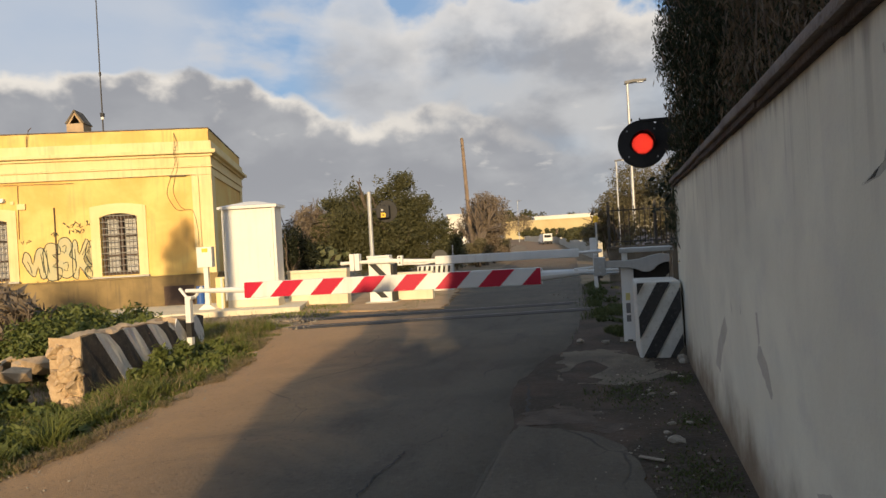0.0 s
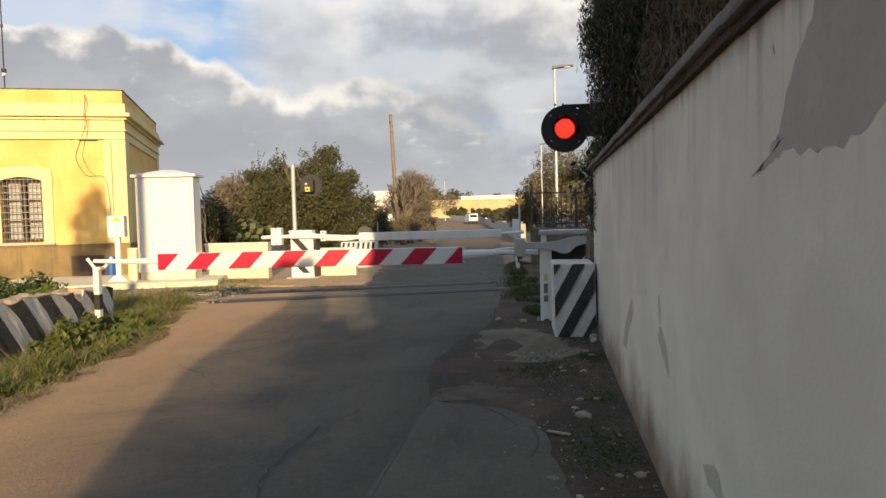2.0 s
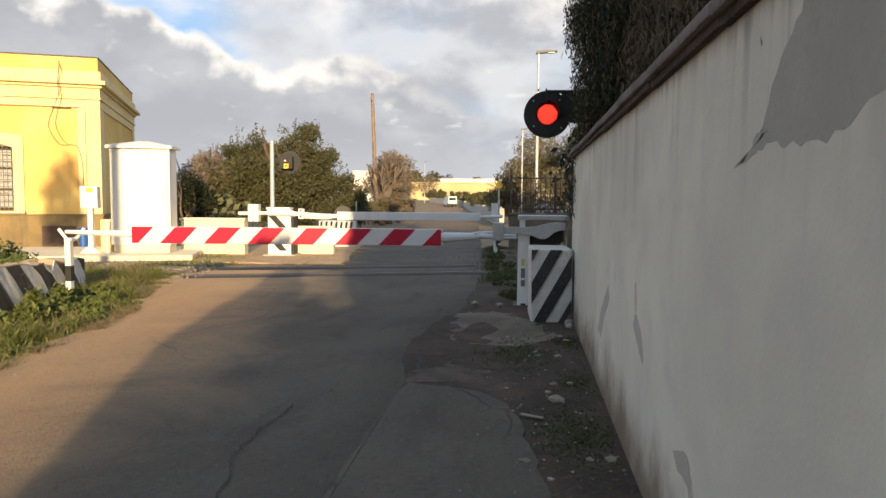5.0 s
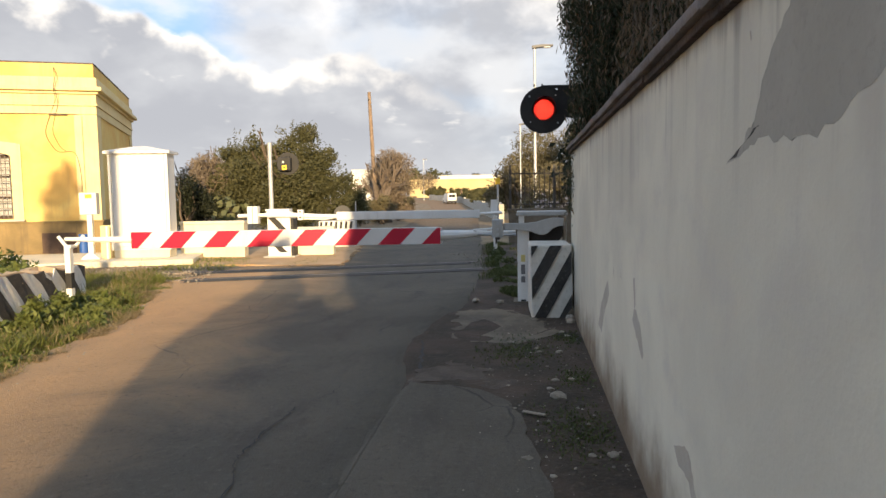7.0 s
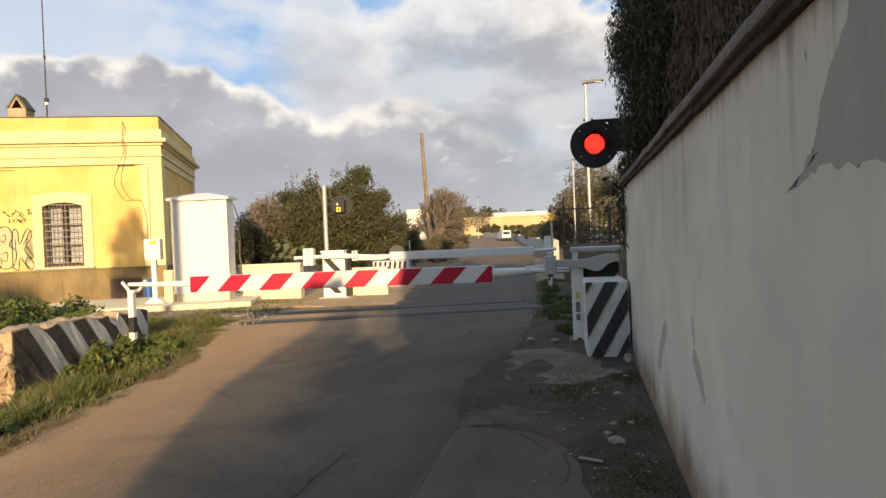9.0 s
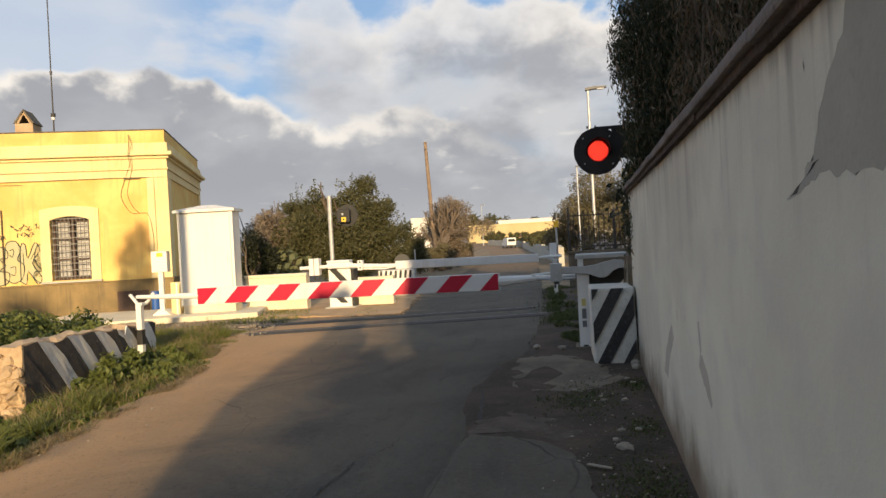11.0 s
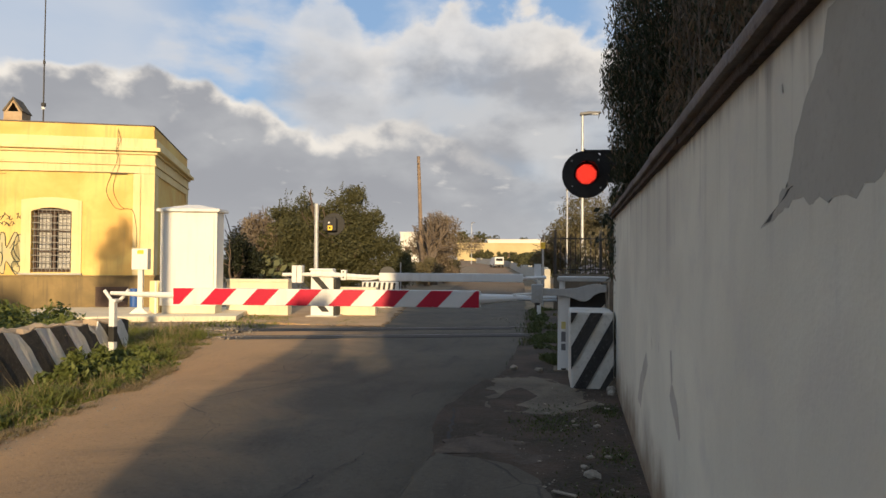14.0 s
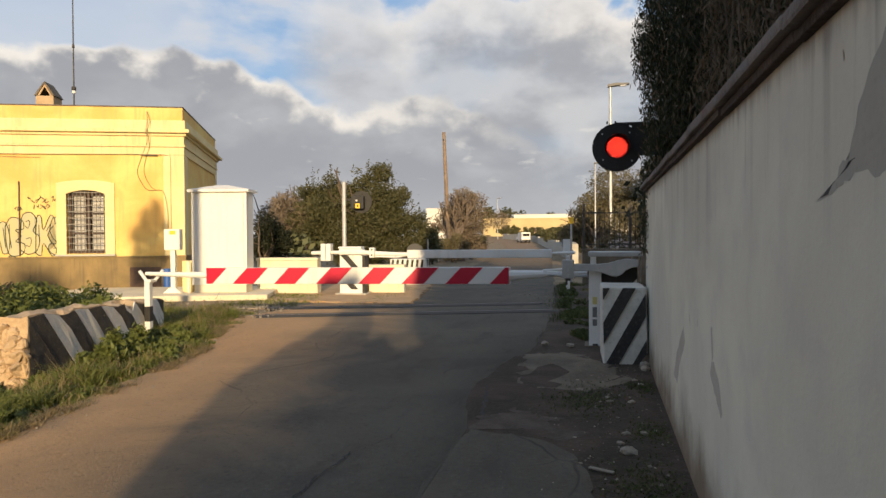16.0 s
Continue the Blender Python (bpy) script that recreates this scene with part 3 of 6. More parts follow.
def ground_height(x, y):
    """Verges stand a little proud and uneven; the lane lies level."""
    l, r = lane(y, LEFT), lane(y, RIGHT)
    if y > 100:
        return 0.03 * min(y - 100, 60) + (0.0 if l < x < r else 0.02)
    out = max(l - x, x - r)
    if out < 0 or y > 60 or y < -20:
        return 0.0
    if x < l and y < 13:
        dip = min(out / 1.7, 1.0) * min(1.0, max(0.0, (10.5 - y) / 2.0))
        far = max(0.0, min(1.0, (out - 2.6) / 1.5))
        return -0.24 * dip * (1 - far) + 0.12 * far + (0.05 * min(out, 1)) * noise.noise((x * 1.1, y * 1.1, 0)) + 0.02 * noise.noise((x * 3, y * 3, 5))
    k = min(out / 1.6, 1.0)
    h = 0.11 * k if x < l and y < 12 else 0.03 * k
    if x < -7.5 and 12 < y < 20:
        h = 0.05
    return h * (0.7 + 0.6 * noise.noise((x * 0.9, y * 0.9, 0))) + 0.02 * k * noise.noise((x * 3, y * 3, 5))


def build_ground():
    xs = [-2500, -900, -400, -200, -100, -60, -40] + [i * 0.5 for i in range(-60, 21)] + [14, 20, 40, 100, 300, 900, 2500]
    ys = [-2500, -600, -200, -80, -40] + [i * 0.5 for i in range(-30, 61)] + [34, 40, 50, 60, 80, 100, 110, 120, 130, 140, 150, 160, 200, 400, 900, 2500]
    verts = [(x, y, ground_height(x, y)) for y in ys for x in xs]
    n = len(xs)
    faces = [(j * n + i, j * n + i + 1, (j + 1) * n + i + 1, (j + 1) * n + i) for j in range(len(ys) - 1) for i in range(n - 1)]
    g = raw("ground", verts, faces, M_GROUND, smooth=True)
    tagged(g, "dry earth with sparse grass beside the lane", "ground", kind="structure")


def build_road():
    ys = [-40 + i for i in range(0, 36)] + [-4 + i * 0.25 for i in range(0, 120)] + [26 + i * 3 for i in range(0, 57)]
    verts, faces, cols = [], [], 12
    for y in ys:
        l, r = lane(y, LEFT), lane(y, RIGHT)
        l += 0.16 * noise.noise((0, y * 0.8, 3)) + 0.07 * noise.noise((0, y * 3, 3))
        r += 0.12 * noise.noise((5, y * 0.8, 3)) + 0.05 * noise.noise((5, y * 3, 3))
        for i in range(cols + 1):
            f = (0.0, 0.012)[i] if i < 2 else (0.988, 1.0)[i - cols + 1] if i > cols - 2 else i / cols
            x = l + (r - l) * f
            edge = min(i, cols - i)
            z = 0.022 + 0.008 * noise.noise((x * 0.7, y * 0.5, 9)) if edge >= 1 else -0.01
            verts.append((x if edge >= 1 else x + (0.02 if f < 0.5 else -0.02), y, z + 0.03 * max(0.0, y - 100)))
    n = cols + 1
    for j in range(len(ys) - 1):
        for i in range(cols):
            faces.append((j * n + i, j * n + i + 1, (j + 1) * n + i + 1, (j + 1) * n + i))
    road = raw("road", verts, faces, M_ASPHALT, smooth=True)
    tagged(road, "worn grey asphalt lane with dusty edges", "road", kind="structure")
    rng = random.Random(4)

    def crack(pts, w):
        bm = bmesh.new()
        left, right = [], []
        fine_pts = []
        for (xa, ya), (xb, yb) in zip(pts, pts[1:]):
            for k in range(8):
                fine_pts.append((xa + (xb - xa) * k / 8 + rng.gauss(0, 0.010), ya + (yb - ya) * k / 8 + rng.gauss(0, 0.010)))
        for i, (x, y) in enumerate(fine_pts):
            ww = 0.55 * w * (0.35 + rng.random()) * min(1, i / 3 + 0.2, (len(fine_pts) - 1 - i) / 3 + 0.2)
            left.append(bm.verts.new((x - ww, y, 0.034)))
            right.append(bm.verts.new((x + ww, y, 0.034)))
        for i in range(len(left) - 1):
            bm.faces.new((left[i], right[i], right[i + 1], left[i + 1]))
        part("crack", bm, M_STRIPE_B, road)

    crack([(-1.5, 2.9), (-1.58, 3.38), (-1.7, 3.69), (-1.7, 3.93), (-1.71, 4.19), (-1.68, 4.5), (-1.66, 4.7)], 0.013)
    crack([(-1.66, 4.7), (-1.52, 5.0), (-1.5, 5.4)], 0.006)
    crack([(-0.84, 5.0), (-0.86, 5.3), (-0.94, 5.9), (-0.99, 6.4), (-1.1, 7.1)], 0.034)
    crack([(-2.5, 4.92), (-2.72, 4.86), (-2.93, 4.95)], 0.006)
    crack([(-2.96, 5.3), (-3.05, 5.7), (-3.12, 6.0)], 0.004)
    return road


def ragged(poly, amount):
    """A polygon with broken, uneven edges."""
    out = []
    for (a, b), (c, d) in zip(poly, poly[1:] + poly[:1]):
        n = max(2, int(math.hypot(c - a, d - b) / 0.07))
        for k in range(n):
            x, y = a + (c - a) * k / n, b + (d - b) * k / n
            q = noise.noise_vector((x * 4, y * 4, 1.5)) * amount + noise.noise_vector((x * 13, y * 13, 4.5)) * amount * 0.5
            out.append((x + q.x * 1.6, y + q.y * 1.6))
    return out


def build_right_verge():
    """Dirt strip between lane and wall, with a broken concrete slab and litter."""
    ys = [-20 + i * 0.4 for i in range(0, 106)]
    verts, faces = [], []
    cols = 6
    for y in ys:
        r = lane(y, RIGHT) - 0.4
        e = 0.8 if y < 9.2 else 3.2
        for i in range(cols + 1):
            x = r + (e - r) * (0.0, 0.05, 0.2, 0.4, 0.6, 0.8, 1.0)[i]
            z = 0.015 + 0.012 * i / cols + 0.02 * noise.noise((x * 2.5, y * 2.5, 1)) * (i > 0)
            if y > 10:
                z += 0.03
            verts.append((x, y, z + 0.012 if i > 1 else (0.012 if i else -0.03)))
    n = cols + 1
    for j in range(len(ys) - 1):
        for i in range(cols):
            faces.append((j * n + i, j * n + i + 1, (j + 1) * n + i + 1, (j + 1) * n + i))
    v = raw("verge_dirt", verts, faces, M_DIRT, smooth=True)
    tagged(v, "damp brown dirt strip along the foot of the wall", "verge", kind="structure")
    poly = [(-0.8, 7.2), (-0.45, 7.05), (-0.02, 6.95), (0.3, 7.5), (0.1, 8.3), (-0.1, 8.95), (-0.5, 9.05), (-0.9, 8.9), (-0.8, 8.0)]
    s = part("paving_slab", rough_up(slab(ragged(poly, 0.16), "z", 0.0, 0.038), 0.012, 5.0), M_SLAB)
    tagged(s, "cracked grey concrete slab flush with the dirt", "slab", kind="structure")
    poly = [(-0.98, 1.0), (0.2, 1.0), (0.13, 3.35), (0.07, 3.96), (-0.01, 4.58), (-0.12, 4.9), (-0.3, 5.15), (-0.58, 5.27), (-0.95, 5.36), (-1.0, 4.5), (-0.98, 3.3)]
    s = part("paving_patch", rough_up(slab(ragged(poly, 0.03), "z", 0.0, 0.045), 0.006, 5.0), M_ASPHALT)
    tagged(s, "grey asphalt patch at the lane edge", "paving", kind="structure")

    poly = [(-0.95, 6.0), (-0.6, 6.05), (-0.33, 5.97), (-0.12, 5.6), (-0.18, 5.28), (-0.55, 5.4), (-0.86, 5.5)]
    s = part("paving_remnant", rough_up(slab(ragged(poly, 0.2), "z", 0.0, 0.035), 0.008, 6.0), M_REMNANT)
    tagged(s, "worn pinkish concrete remnant at the lane edge", "paving", kind="structure")
    poly = [(-9.2, 15.6), (-7.0, 15.3), (-5.4, 15.1), (-4.3, 15.2), (-4.5, 17.0), (-5.0, 19.2), (-5.5, 22.2), (-6.3, 26.0), (-7.8, 26.0), (-8.6, 21.0)]
    s = part("far_verge", rough_up(slab(ragged(poly, 0.16), "z", 0.0, 0.048), 0.01, 5.0), M_DUST)
    tagged(s, "tan dirt verge beyond the crossing", "verge", kind="structure")


WALL_X, WALL_END = 0.62, 9.05


def wall_top(y):
    return 2.092 + 0.003 * y


def build_lane_wall():
    bm = bmesh.new()
    ys = [-14 + i * 0.25 for i in range(0, 93)]
    ys[-1] = WALL_END
    zs = [-0.1 + 2.28 * k / 10 for k in range(11)]
    grid = [[bm.verts.new((WALL_X - (0.03 * max(0, 0.25 - z) if z < 0.25 else 0), y, z * wall_top(y) / 2.18)) for z in zs] for y in ys]
    for a, b in zip(grid, grid[1:]):
        for k in range(10):
            bm.faces.new((a[k], a[k + 1], b[k + 1], b[k]))
    back = [[bm.verts.new((WALL_X + 0.28, y, z)) for z in (zs[0], wall_top(y))] for y in (ys[0], ys[-1])]
    bm.faces.new((back[0][0], back[1][0], back[1][1], back[0][1]))
    bm.faces.new([v for v in grid[-1]] + [back[1][1], back[1][0]])
    bm.faces.new([v for v in grid[0]][::-1] + [back[0][0], back[0][1]])
    bmesh.ops.recalc_face_normals(bm, faces=bm.faces[:])
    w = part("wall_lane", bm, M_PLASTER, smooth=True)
    tagged(w, "tall weathered white plaster wall with peeling patches", "wall", kind="structure")
    cap = bmesh.new()
    y = -14.0
    rng = random.Random(8)
    while y < WALL_END + 0.02:
        l = min(rng.uniform(0.9, 1.3), WALL_END + 0.05 - y)
        if l < 0.1:
            break
        top = wall_top(y + l / 2)
        stone = box(WALL_X - 0.062 + rng.gauss(0, 0.004), y + 0.004, top + 0.03, WALL_X + 0.34, y + l - 0.004, top + 0.08 + rng.gauss(0, 0.004), 0.014)
        part("coping_stone", rough_up(stone, 0.012, 4.0, y), M_CAP, w)
        # bed course; its dark colour includes the soffit shade
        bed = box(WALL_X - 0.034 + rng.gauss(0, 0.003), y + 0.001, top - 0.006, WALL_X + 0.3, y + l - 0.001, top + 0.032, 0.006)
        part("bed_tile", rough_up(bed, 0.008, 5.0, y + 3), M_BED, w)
        y += l

    def flake(poly, mat, depth=0.0003):
        rng2 = random.Random(len(poly))
        pts = []
        for (a, b), (c, d) in zip(poly, poly[1:] + poly[:1]):
            n = max(2, int(math.hypot(c - a, d - b) / 0.03))
            for k in range(n):
                pts.append((a + (c - a) * k / n + rng2.gauss(0, 0.005), b + (d - b) * k / n + rng2.gauss(0, 0.005)))
        bm = bmesh.new()
        bm.faces.new([bm.verts.new((WALL_X - 0.0002 - depth, u, v)) for u, v in pts][::-1])
        bmesh.ops.triangulate(bm, faces=bm.faces[:])
        part("peeled_patch", bm, mat, w, "bare grey render where paint has peeled")

    flake([(1.62, 2.06), (1.66, 1.98), (1.70, 1.95), (1.77, 1.90), (1.82, 1.84), (1.84, 1.80), (1.87, 1.76), (1.885, 1.73), (1.93, 1.72), (1.96, 1.70), (2.05, 1.663), (2.13, 1.64), (2.05, 1.648), (2.0, 1.656), (1.92, 1.672), (1.88, 1.69), (1.84, 1.70), (1.77, 1.69), (1.73, 1.678), (1.70, 1.682), (1.66, 1.684), (1.62, 1.672), (1.60, 1.676), (1.53, 1.674), (1.45, 1.68), (1.38, 1.695), (1.34, 1.72), (1.27, 1.745), (1.2, 1.77), (1.05, 1.84), (0.8, 1.93), (0.4, 2.05)], M_PEEL)
    flake([(2.14, 1.642), (2.03, 1.668), (1.95, 1.692), (1.85, 1.735), (1.855, 1.727), (1.96, 1.684), (2.03, 1.66)], M_STRIPE_B, 0.0008)
    flake([(3.88, 1.08), (3.82, 1.09), (3.79, 0.93), (3.84, 0.92)], M_STAIN)
    flake([(3.85, 0.91), (3.78, 0.92), (3.62, 0.84), (3.53, 0.72), (3.56, 0.68), (3.83, 0.80), (3.9, 0.84)], M_STAIN)
    flake([(5.06, 0.93), (4.96, 0.84), (5.3, 0.62), (5.46, 0.45), (5.7, 0.48), (5.48, 0.68), (5.22, 0.84)], M_STAIN)
    flake([(4.38, 1.07), (4.35, 1.03), (4.36, 1.0)], M_STAIN)
    flake([(4.75, 1.06), (4.7, 1.02), (4.72, 0.98)], M_STAIN)
    flake([(2.8, 0.50), (2.68, 0.56), (2.55, 0.58), (2.48, 0.5), (2.4, 0.42), (2.46, 0.40), (2.56, 0.47), (2.68, 0.46)], M_STAIN)
    flake([(1.93, 1.985), (1.915, 1.99), (1.912, 1.965), (1.922, 1.96)], M_STAIN)


build_ground()
build_road()
build_right_verge()
build_lane_wall()

# ---- the level crossing ----
BOOM_TURN = 6.8


def build_near_boom():
    """Lowered boom: white box beam with red slanted bars, thin tip and the tapered inner arm."""
    t = thing("barrier_boom", "lowered white level crossing boom with slanted red stripes", "barrier", pose(-5.97, 9.62, 0.985, 0, 0, BOOM_TURN))
    L = 4.73
    part("beam", box(0, -0.045, -0.128, L, 0.045, 0.128, 0.012), M_WHITE, t)
    for a in range(-1, 8):
        top = 0.0 + 0.668 * a
        poly = clip_poly([(top, 0.124), (top - 0.235, -0.124), (top + 0.1, -0.124), (top + 0.335, 0.124)], 0.003, L - 0.003)
        if len(poly) > 2:
            part("red_stripe", slab(poly, "y", -0.0485, -0.0445), M_RED, t)
    part("end_cap", box(L, -0.04, -0.12, L + 0.025, 0.04, 0.12, 0.008), M_WHITE, t)
    part("tip_bar", tube([(0.01, 0, 0.01), (-0.55, 0, 0.02), (-1.03, 0, 0.035)], 0.052, 10, None, 0.028), M_WHITE, t)
    part("inner_arm", tube([(L, 0, 0.0), (L + 0.45, 0, 0.02), (L + 0.72, 0, 0.03)], 0.085, 10, None, 0.035), M_WHITE, t)
    part("tie_rod", tube([(L + 0.45, -0.02, 0.02), (L + 0.95, -0.05, -0.005), (L + 1.15, -0.06, 0.0)], 0.02, 8), M_STEEL, t)
    part("tie_rod", tube([(L + 0.5, 0.03, 0.07), (L + 0.95, 0.04, 0.1), (L + 1.15, 0.02, 0.10)], 0.018, 8), M_WHITE, t)
    part("tie_rod", tube([(L + 0.5, 0.0, 0.035), (L + 1.15, 0.0, 0.04)], 0.024, 8), M_WHITE, t)
    part("clevis", box(L + 0.5, -0.045, 0.0, L + 0.56, 0.045, 0.09, 0.012), M_WHITE, t)


def build_near_machine():
    """Barrier drive beside the wall: column, lever arm, top plate, striped side."""
    t = thing("barrier_machine", "white steel barrier drive with lever arm and black stripes", "barrier machine", pose(-0.1, 9.72, 0.02))
    part("column", box(0, 0, 0, 0.17, 0.16, 1.12, 0.012), M_WHITE, t)
    part("back_column", box(0.60, 0.35, 0, 0.72, 0.5, 1.3, 0.012), M_WHITE, t)
    part("housing", box(0.17, 0.12, 0.05, 0.66, 0.72, 1.12, 0.02), M_BLACK, t)
    part("base_plate", box(-0.06, -0.05, -0.02, 0.72, 0.78, 0.025, 0.006), M_SLAB, t)
    for a in (0.02, 0.36):
        poly = clip_v(clip_poly([(a, 0.2), (a + 0.75, 1.1), (a + 0.93, 1.1), (a + 0.18, 0.2)], 0.18, 0.65), 0.2, 1.1)
        if len(poly) > 2:
            part("white_stripe", slab(poly, "y", 0.112, 0.119), M_STRIPE_W, t)
    part("top_plate", box(-0.01, -0.03, 1.262, 0.72, 0.62, 1.325, 0.016), M_ARM, t)
    part("top_bracket", box(0.02, 0.02, 1.12, 0.1, 0.12, 1.27, 0.01), M_WHITE, t)
    arm = [(-0.22, 1.065), (-0.22, 1.165), (0.1, 1.16), (0.26, 1.175), (0.4, 1.215), (0.52, 1.235), (0.66, 1.225), (0.66, 1.12), (0.58, 1.115), (0.5, 1.08), (0.44, 1.02), (0.38, 0.99), (0.3, 0.995), (0.2, 1.035), (0.08, 1.06)]
    part("lever_arm", slab(arm, "y", -0.10, -0.02, None, 0.012), M_ARM, t)
    part("hub", tube([(0.38, -0.02, 1.1), (0.38, 0.14, 1.1)], 0.075, 16), M_ARM, t)
    part("clamp_block", box(-0.36, -0.14, 0.96, -0.20, 0.02, 1.22, 0.014), M_ARM, t)
    for z in (1.0, 1.08, 1.16):
        part("bolt", tube([(-0.28, -0.165, z), (-0.28, -0.13, z)], 0.022, 6), M_STEEL, t)
    part("clamp_strap", box(-0.315, -0.15, 0.93, -0.245, 0.03, 0.965, 0.006), M_DARKSTEEL, t)
    part("pin", tube([(-0.30, -0.06, 0.95), (-0.30, -0.06, 0.87)], 0.014, 8), M_DARKSTEEL, t)
    part("warning_label", box(0.05, -0.006, 0.6, 0.11, 0.0, 0.7), M_PALELABEL, t)
    part("label_bar", box(0.05, -0.006, 0.42, 0.11, 0.0, 0.56), M_GREY, t)
    part("label_bar", box(0.05, -0.006, 0.3, 0.11, 0.0, 0.39), M_GREY, t)
    part("foot_notch", box(0.05, -0.01, 0.0, 0.12, 0.01, 0.05), M_DARKSTEEL, t)


def build_right_block():
    t = thing("guard_block", "concrete guard block with black and white diagonal stripes", "concrete block", pose(0.085, 8.42, 0.0, 0, 0, 2), "striped guard blocks")
    b = box(0, 0, -0.05, 0.52, 0.95, 0.95, 0.03)
    for v in b.verts:
        v.co.y += 0.05 * max(v.co.z, 0) if v.co.y < 0.3 else 0
        v.co.x -= 0.01 * max(v.co.z, 0)
    part("body", rough_up(b, 0.012, 3.0), M_STRIPE_G, t)
    lean = Matrix(((1, 0, -0.01, 0), (0, 1, 0.05, 0), (0, 0, 1, 0), (0, 0, 0, 1)))
    for c in (0.02, 0.32, 0.62, 0.93):
        poly = clip_v(clip_poly([(c - 0.63, -0.04), (c - 0.48, -0.04), (c + 0.075, 0.94), (c - 0.075, 0.94)], 0.012, 0.508), -0.04, 0.94)
        if len(poly) > 2:
            bm = slab(poly, "y", -0.019, -0.006)
            bmesh.ops.transform(bm, matrix=lean, verts=bm.verts[:])
            part("black_stripe", bm, M_STRIPE_B, t)
    part("broken_foot", rough_up(slab([(0.36, -0.05), (0.53, -0.05), (0.53, 0.2), (0.47, 0.12)], "y", -0.024, -0.004), 0.012, 9.0), M_SLAB, t, "bare grey concrete where the paint broke away")
    rng = random.Random(3)
    for i in range(7):
        p = (0.62 - 0.03 * rng.random(), 8.5 + 0.12 * i, 0.06 + 0.06 * rng.random())
        b = bmesh.new()
        bmesh.ops.create_icosphere(b, subdivisions=1, radius=0.05 + 0.04 * rng.random())
        s = part("loose_stone", rough_up(b, 0.03, 9.0, i), M_GRAVEL)
        s.location = (p[0] - 0.06, p[1] - 0.4, 0.04)
        tagged(s, "small pale loose stone at the wall foot", "stone", "loose stones")


def build_signal():
    """Round black backing disc with a lit red lamp under a hood, on a pole behind the cypress."""
    t = thing("crossing_signal", "black round level crossing signal showing red", "signal light", pose(0.285, 9.85, 2.795, 0, 0, 4))
    bm = bmesh.new()
    bmesh.ops.create_cone(bm, cap_ends=True, segments=48, radius1=0.335, radius2=0.335, depth=0.05, matrix=pose(0, 0, 0, 90, 0, 0))
    bmesh.ops.bevel(bm, geom=[e for e in bm.edges if len(e.link_faces) == 2 and abs(e.verts[0].co.y - e.verts[1].co.y) < 0.01], offset=0.01, segments=2, affect="EDGES")
    part("backing_disc", bm, M_BLACK, t)
    part("lamp_house", tube([(0, 0.02, 0), (0, 0.28, 0)], 0.17, 24), M_BLACK, t)
    part("lens", tube([(0, -0.03, 0), (0, -0.045, 0)], 0.148, 32), M_LENS, t)
    for i in range(-7, 8):
        for j in range(-5, 6):
            u, v = i * 0.0205 + (j % 2) * 0.01, j * 0.029
            if math.hypot(u, v) < 0.136:
                c, s = math.cos(radians(38)), math.sin(radians(38))
                b = bmesh.new()
                bmesh.ops.create_cone(b, cap_ends=True, segments=6, radius1=0.0078, radius2=0.0065, depth=0.01, matrix=pose(u * c - v * s, -0.05, u * s + v * c, 90, 0, 0))
                part("led", b, M_LED, t)
    hood = bmesh.new()
    rows = []
    for k in range(25):
        a = radians(-25 + 230 * k / 24)
        reach = 0.20 * math.sin(max(0, min(math.pi, (a + 0.44) * 0.8))) ** 0.6 + 0.03
        rows.append([hood.verts.new((math.cos(a) * 0.168, -0.02, math.sin(a) * 0.168)), hood.verts.new((math.cos(a) * 0.162, -0.02 - reach, math.sin(a) * 0.162))])
    for a, b in zip(rows, rows[1:]):
        hood.faces.new((a[0], b[0], b[1], a[1]))
    bmesh.ops.solidify(hood, geom=hood.faces[:], thickness=0.004)
    part("hood", hood, M_BLACK, t, smooth=True)
    for u, v in ((0.17, 0.2), (-0.19, -0.17), (0.2, -0.19), (-0.2, 0.19)):
        part("screw", tube([(u, -0.024, v), (u, -0.034, v)], 0.012, 8), M_STEEL, t)
    part("top_rail", box(-0.02, -0.03, 0.30, 0.95, 0.03, 0.345, 0.008), M_BLACK, t)
    part("backing_panel", box(0.2, -0.022, -0.12, 0.75, 0.022, 0.32, 0.01), M_BLACK, t)
    for u in (-0.03, -0.14):
        part("clip", box(u, -0.02, 0.33, u + 0.02, 0.02, 0.365, 0.004), M_DARKSTEEL, t)
    part("pole", tube([(0.75, 0.05, -2.79), (0.75, 0.05, 0.5)], 0.055, 12), M_STEEL, t)


def build_fork_post():
    t = thing("boom_rest", "white steel rest post with fork and black band", "barrier post", pose(-6.95, 9.5, 0.0, 0, 0, 5))
    part("post", box(-0.045, -0.045, -0.05, 0.045, 0.045, 0.9, 0.006), M_WHITE, t)
    part("black_band", box(-0.0475, -0.0475, 0.26, 0.0475, 0.0475, 0.5, 0.004), M_BLACK, t)
    part("fork_arm", tube([(0.0, 0.0, 0.88), (-0.04, 0, 0.92), (-0.15, 0, 1.06)], 0.026, 8), M_WHITE, t)
    part("fork_arm", tube([(0.0, 0.1, 0.88), (0.08, 0.1, 0.93), (0.19, 0.1, 1.07)], 0.026, 8), M_WHITE, t)
    part("cradle", box(-0.04, -0.05, 0.88, 0.07, 0.13, 0.925, 0.008), M_WHITE, t)


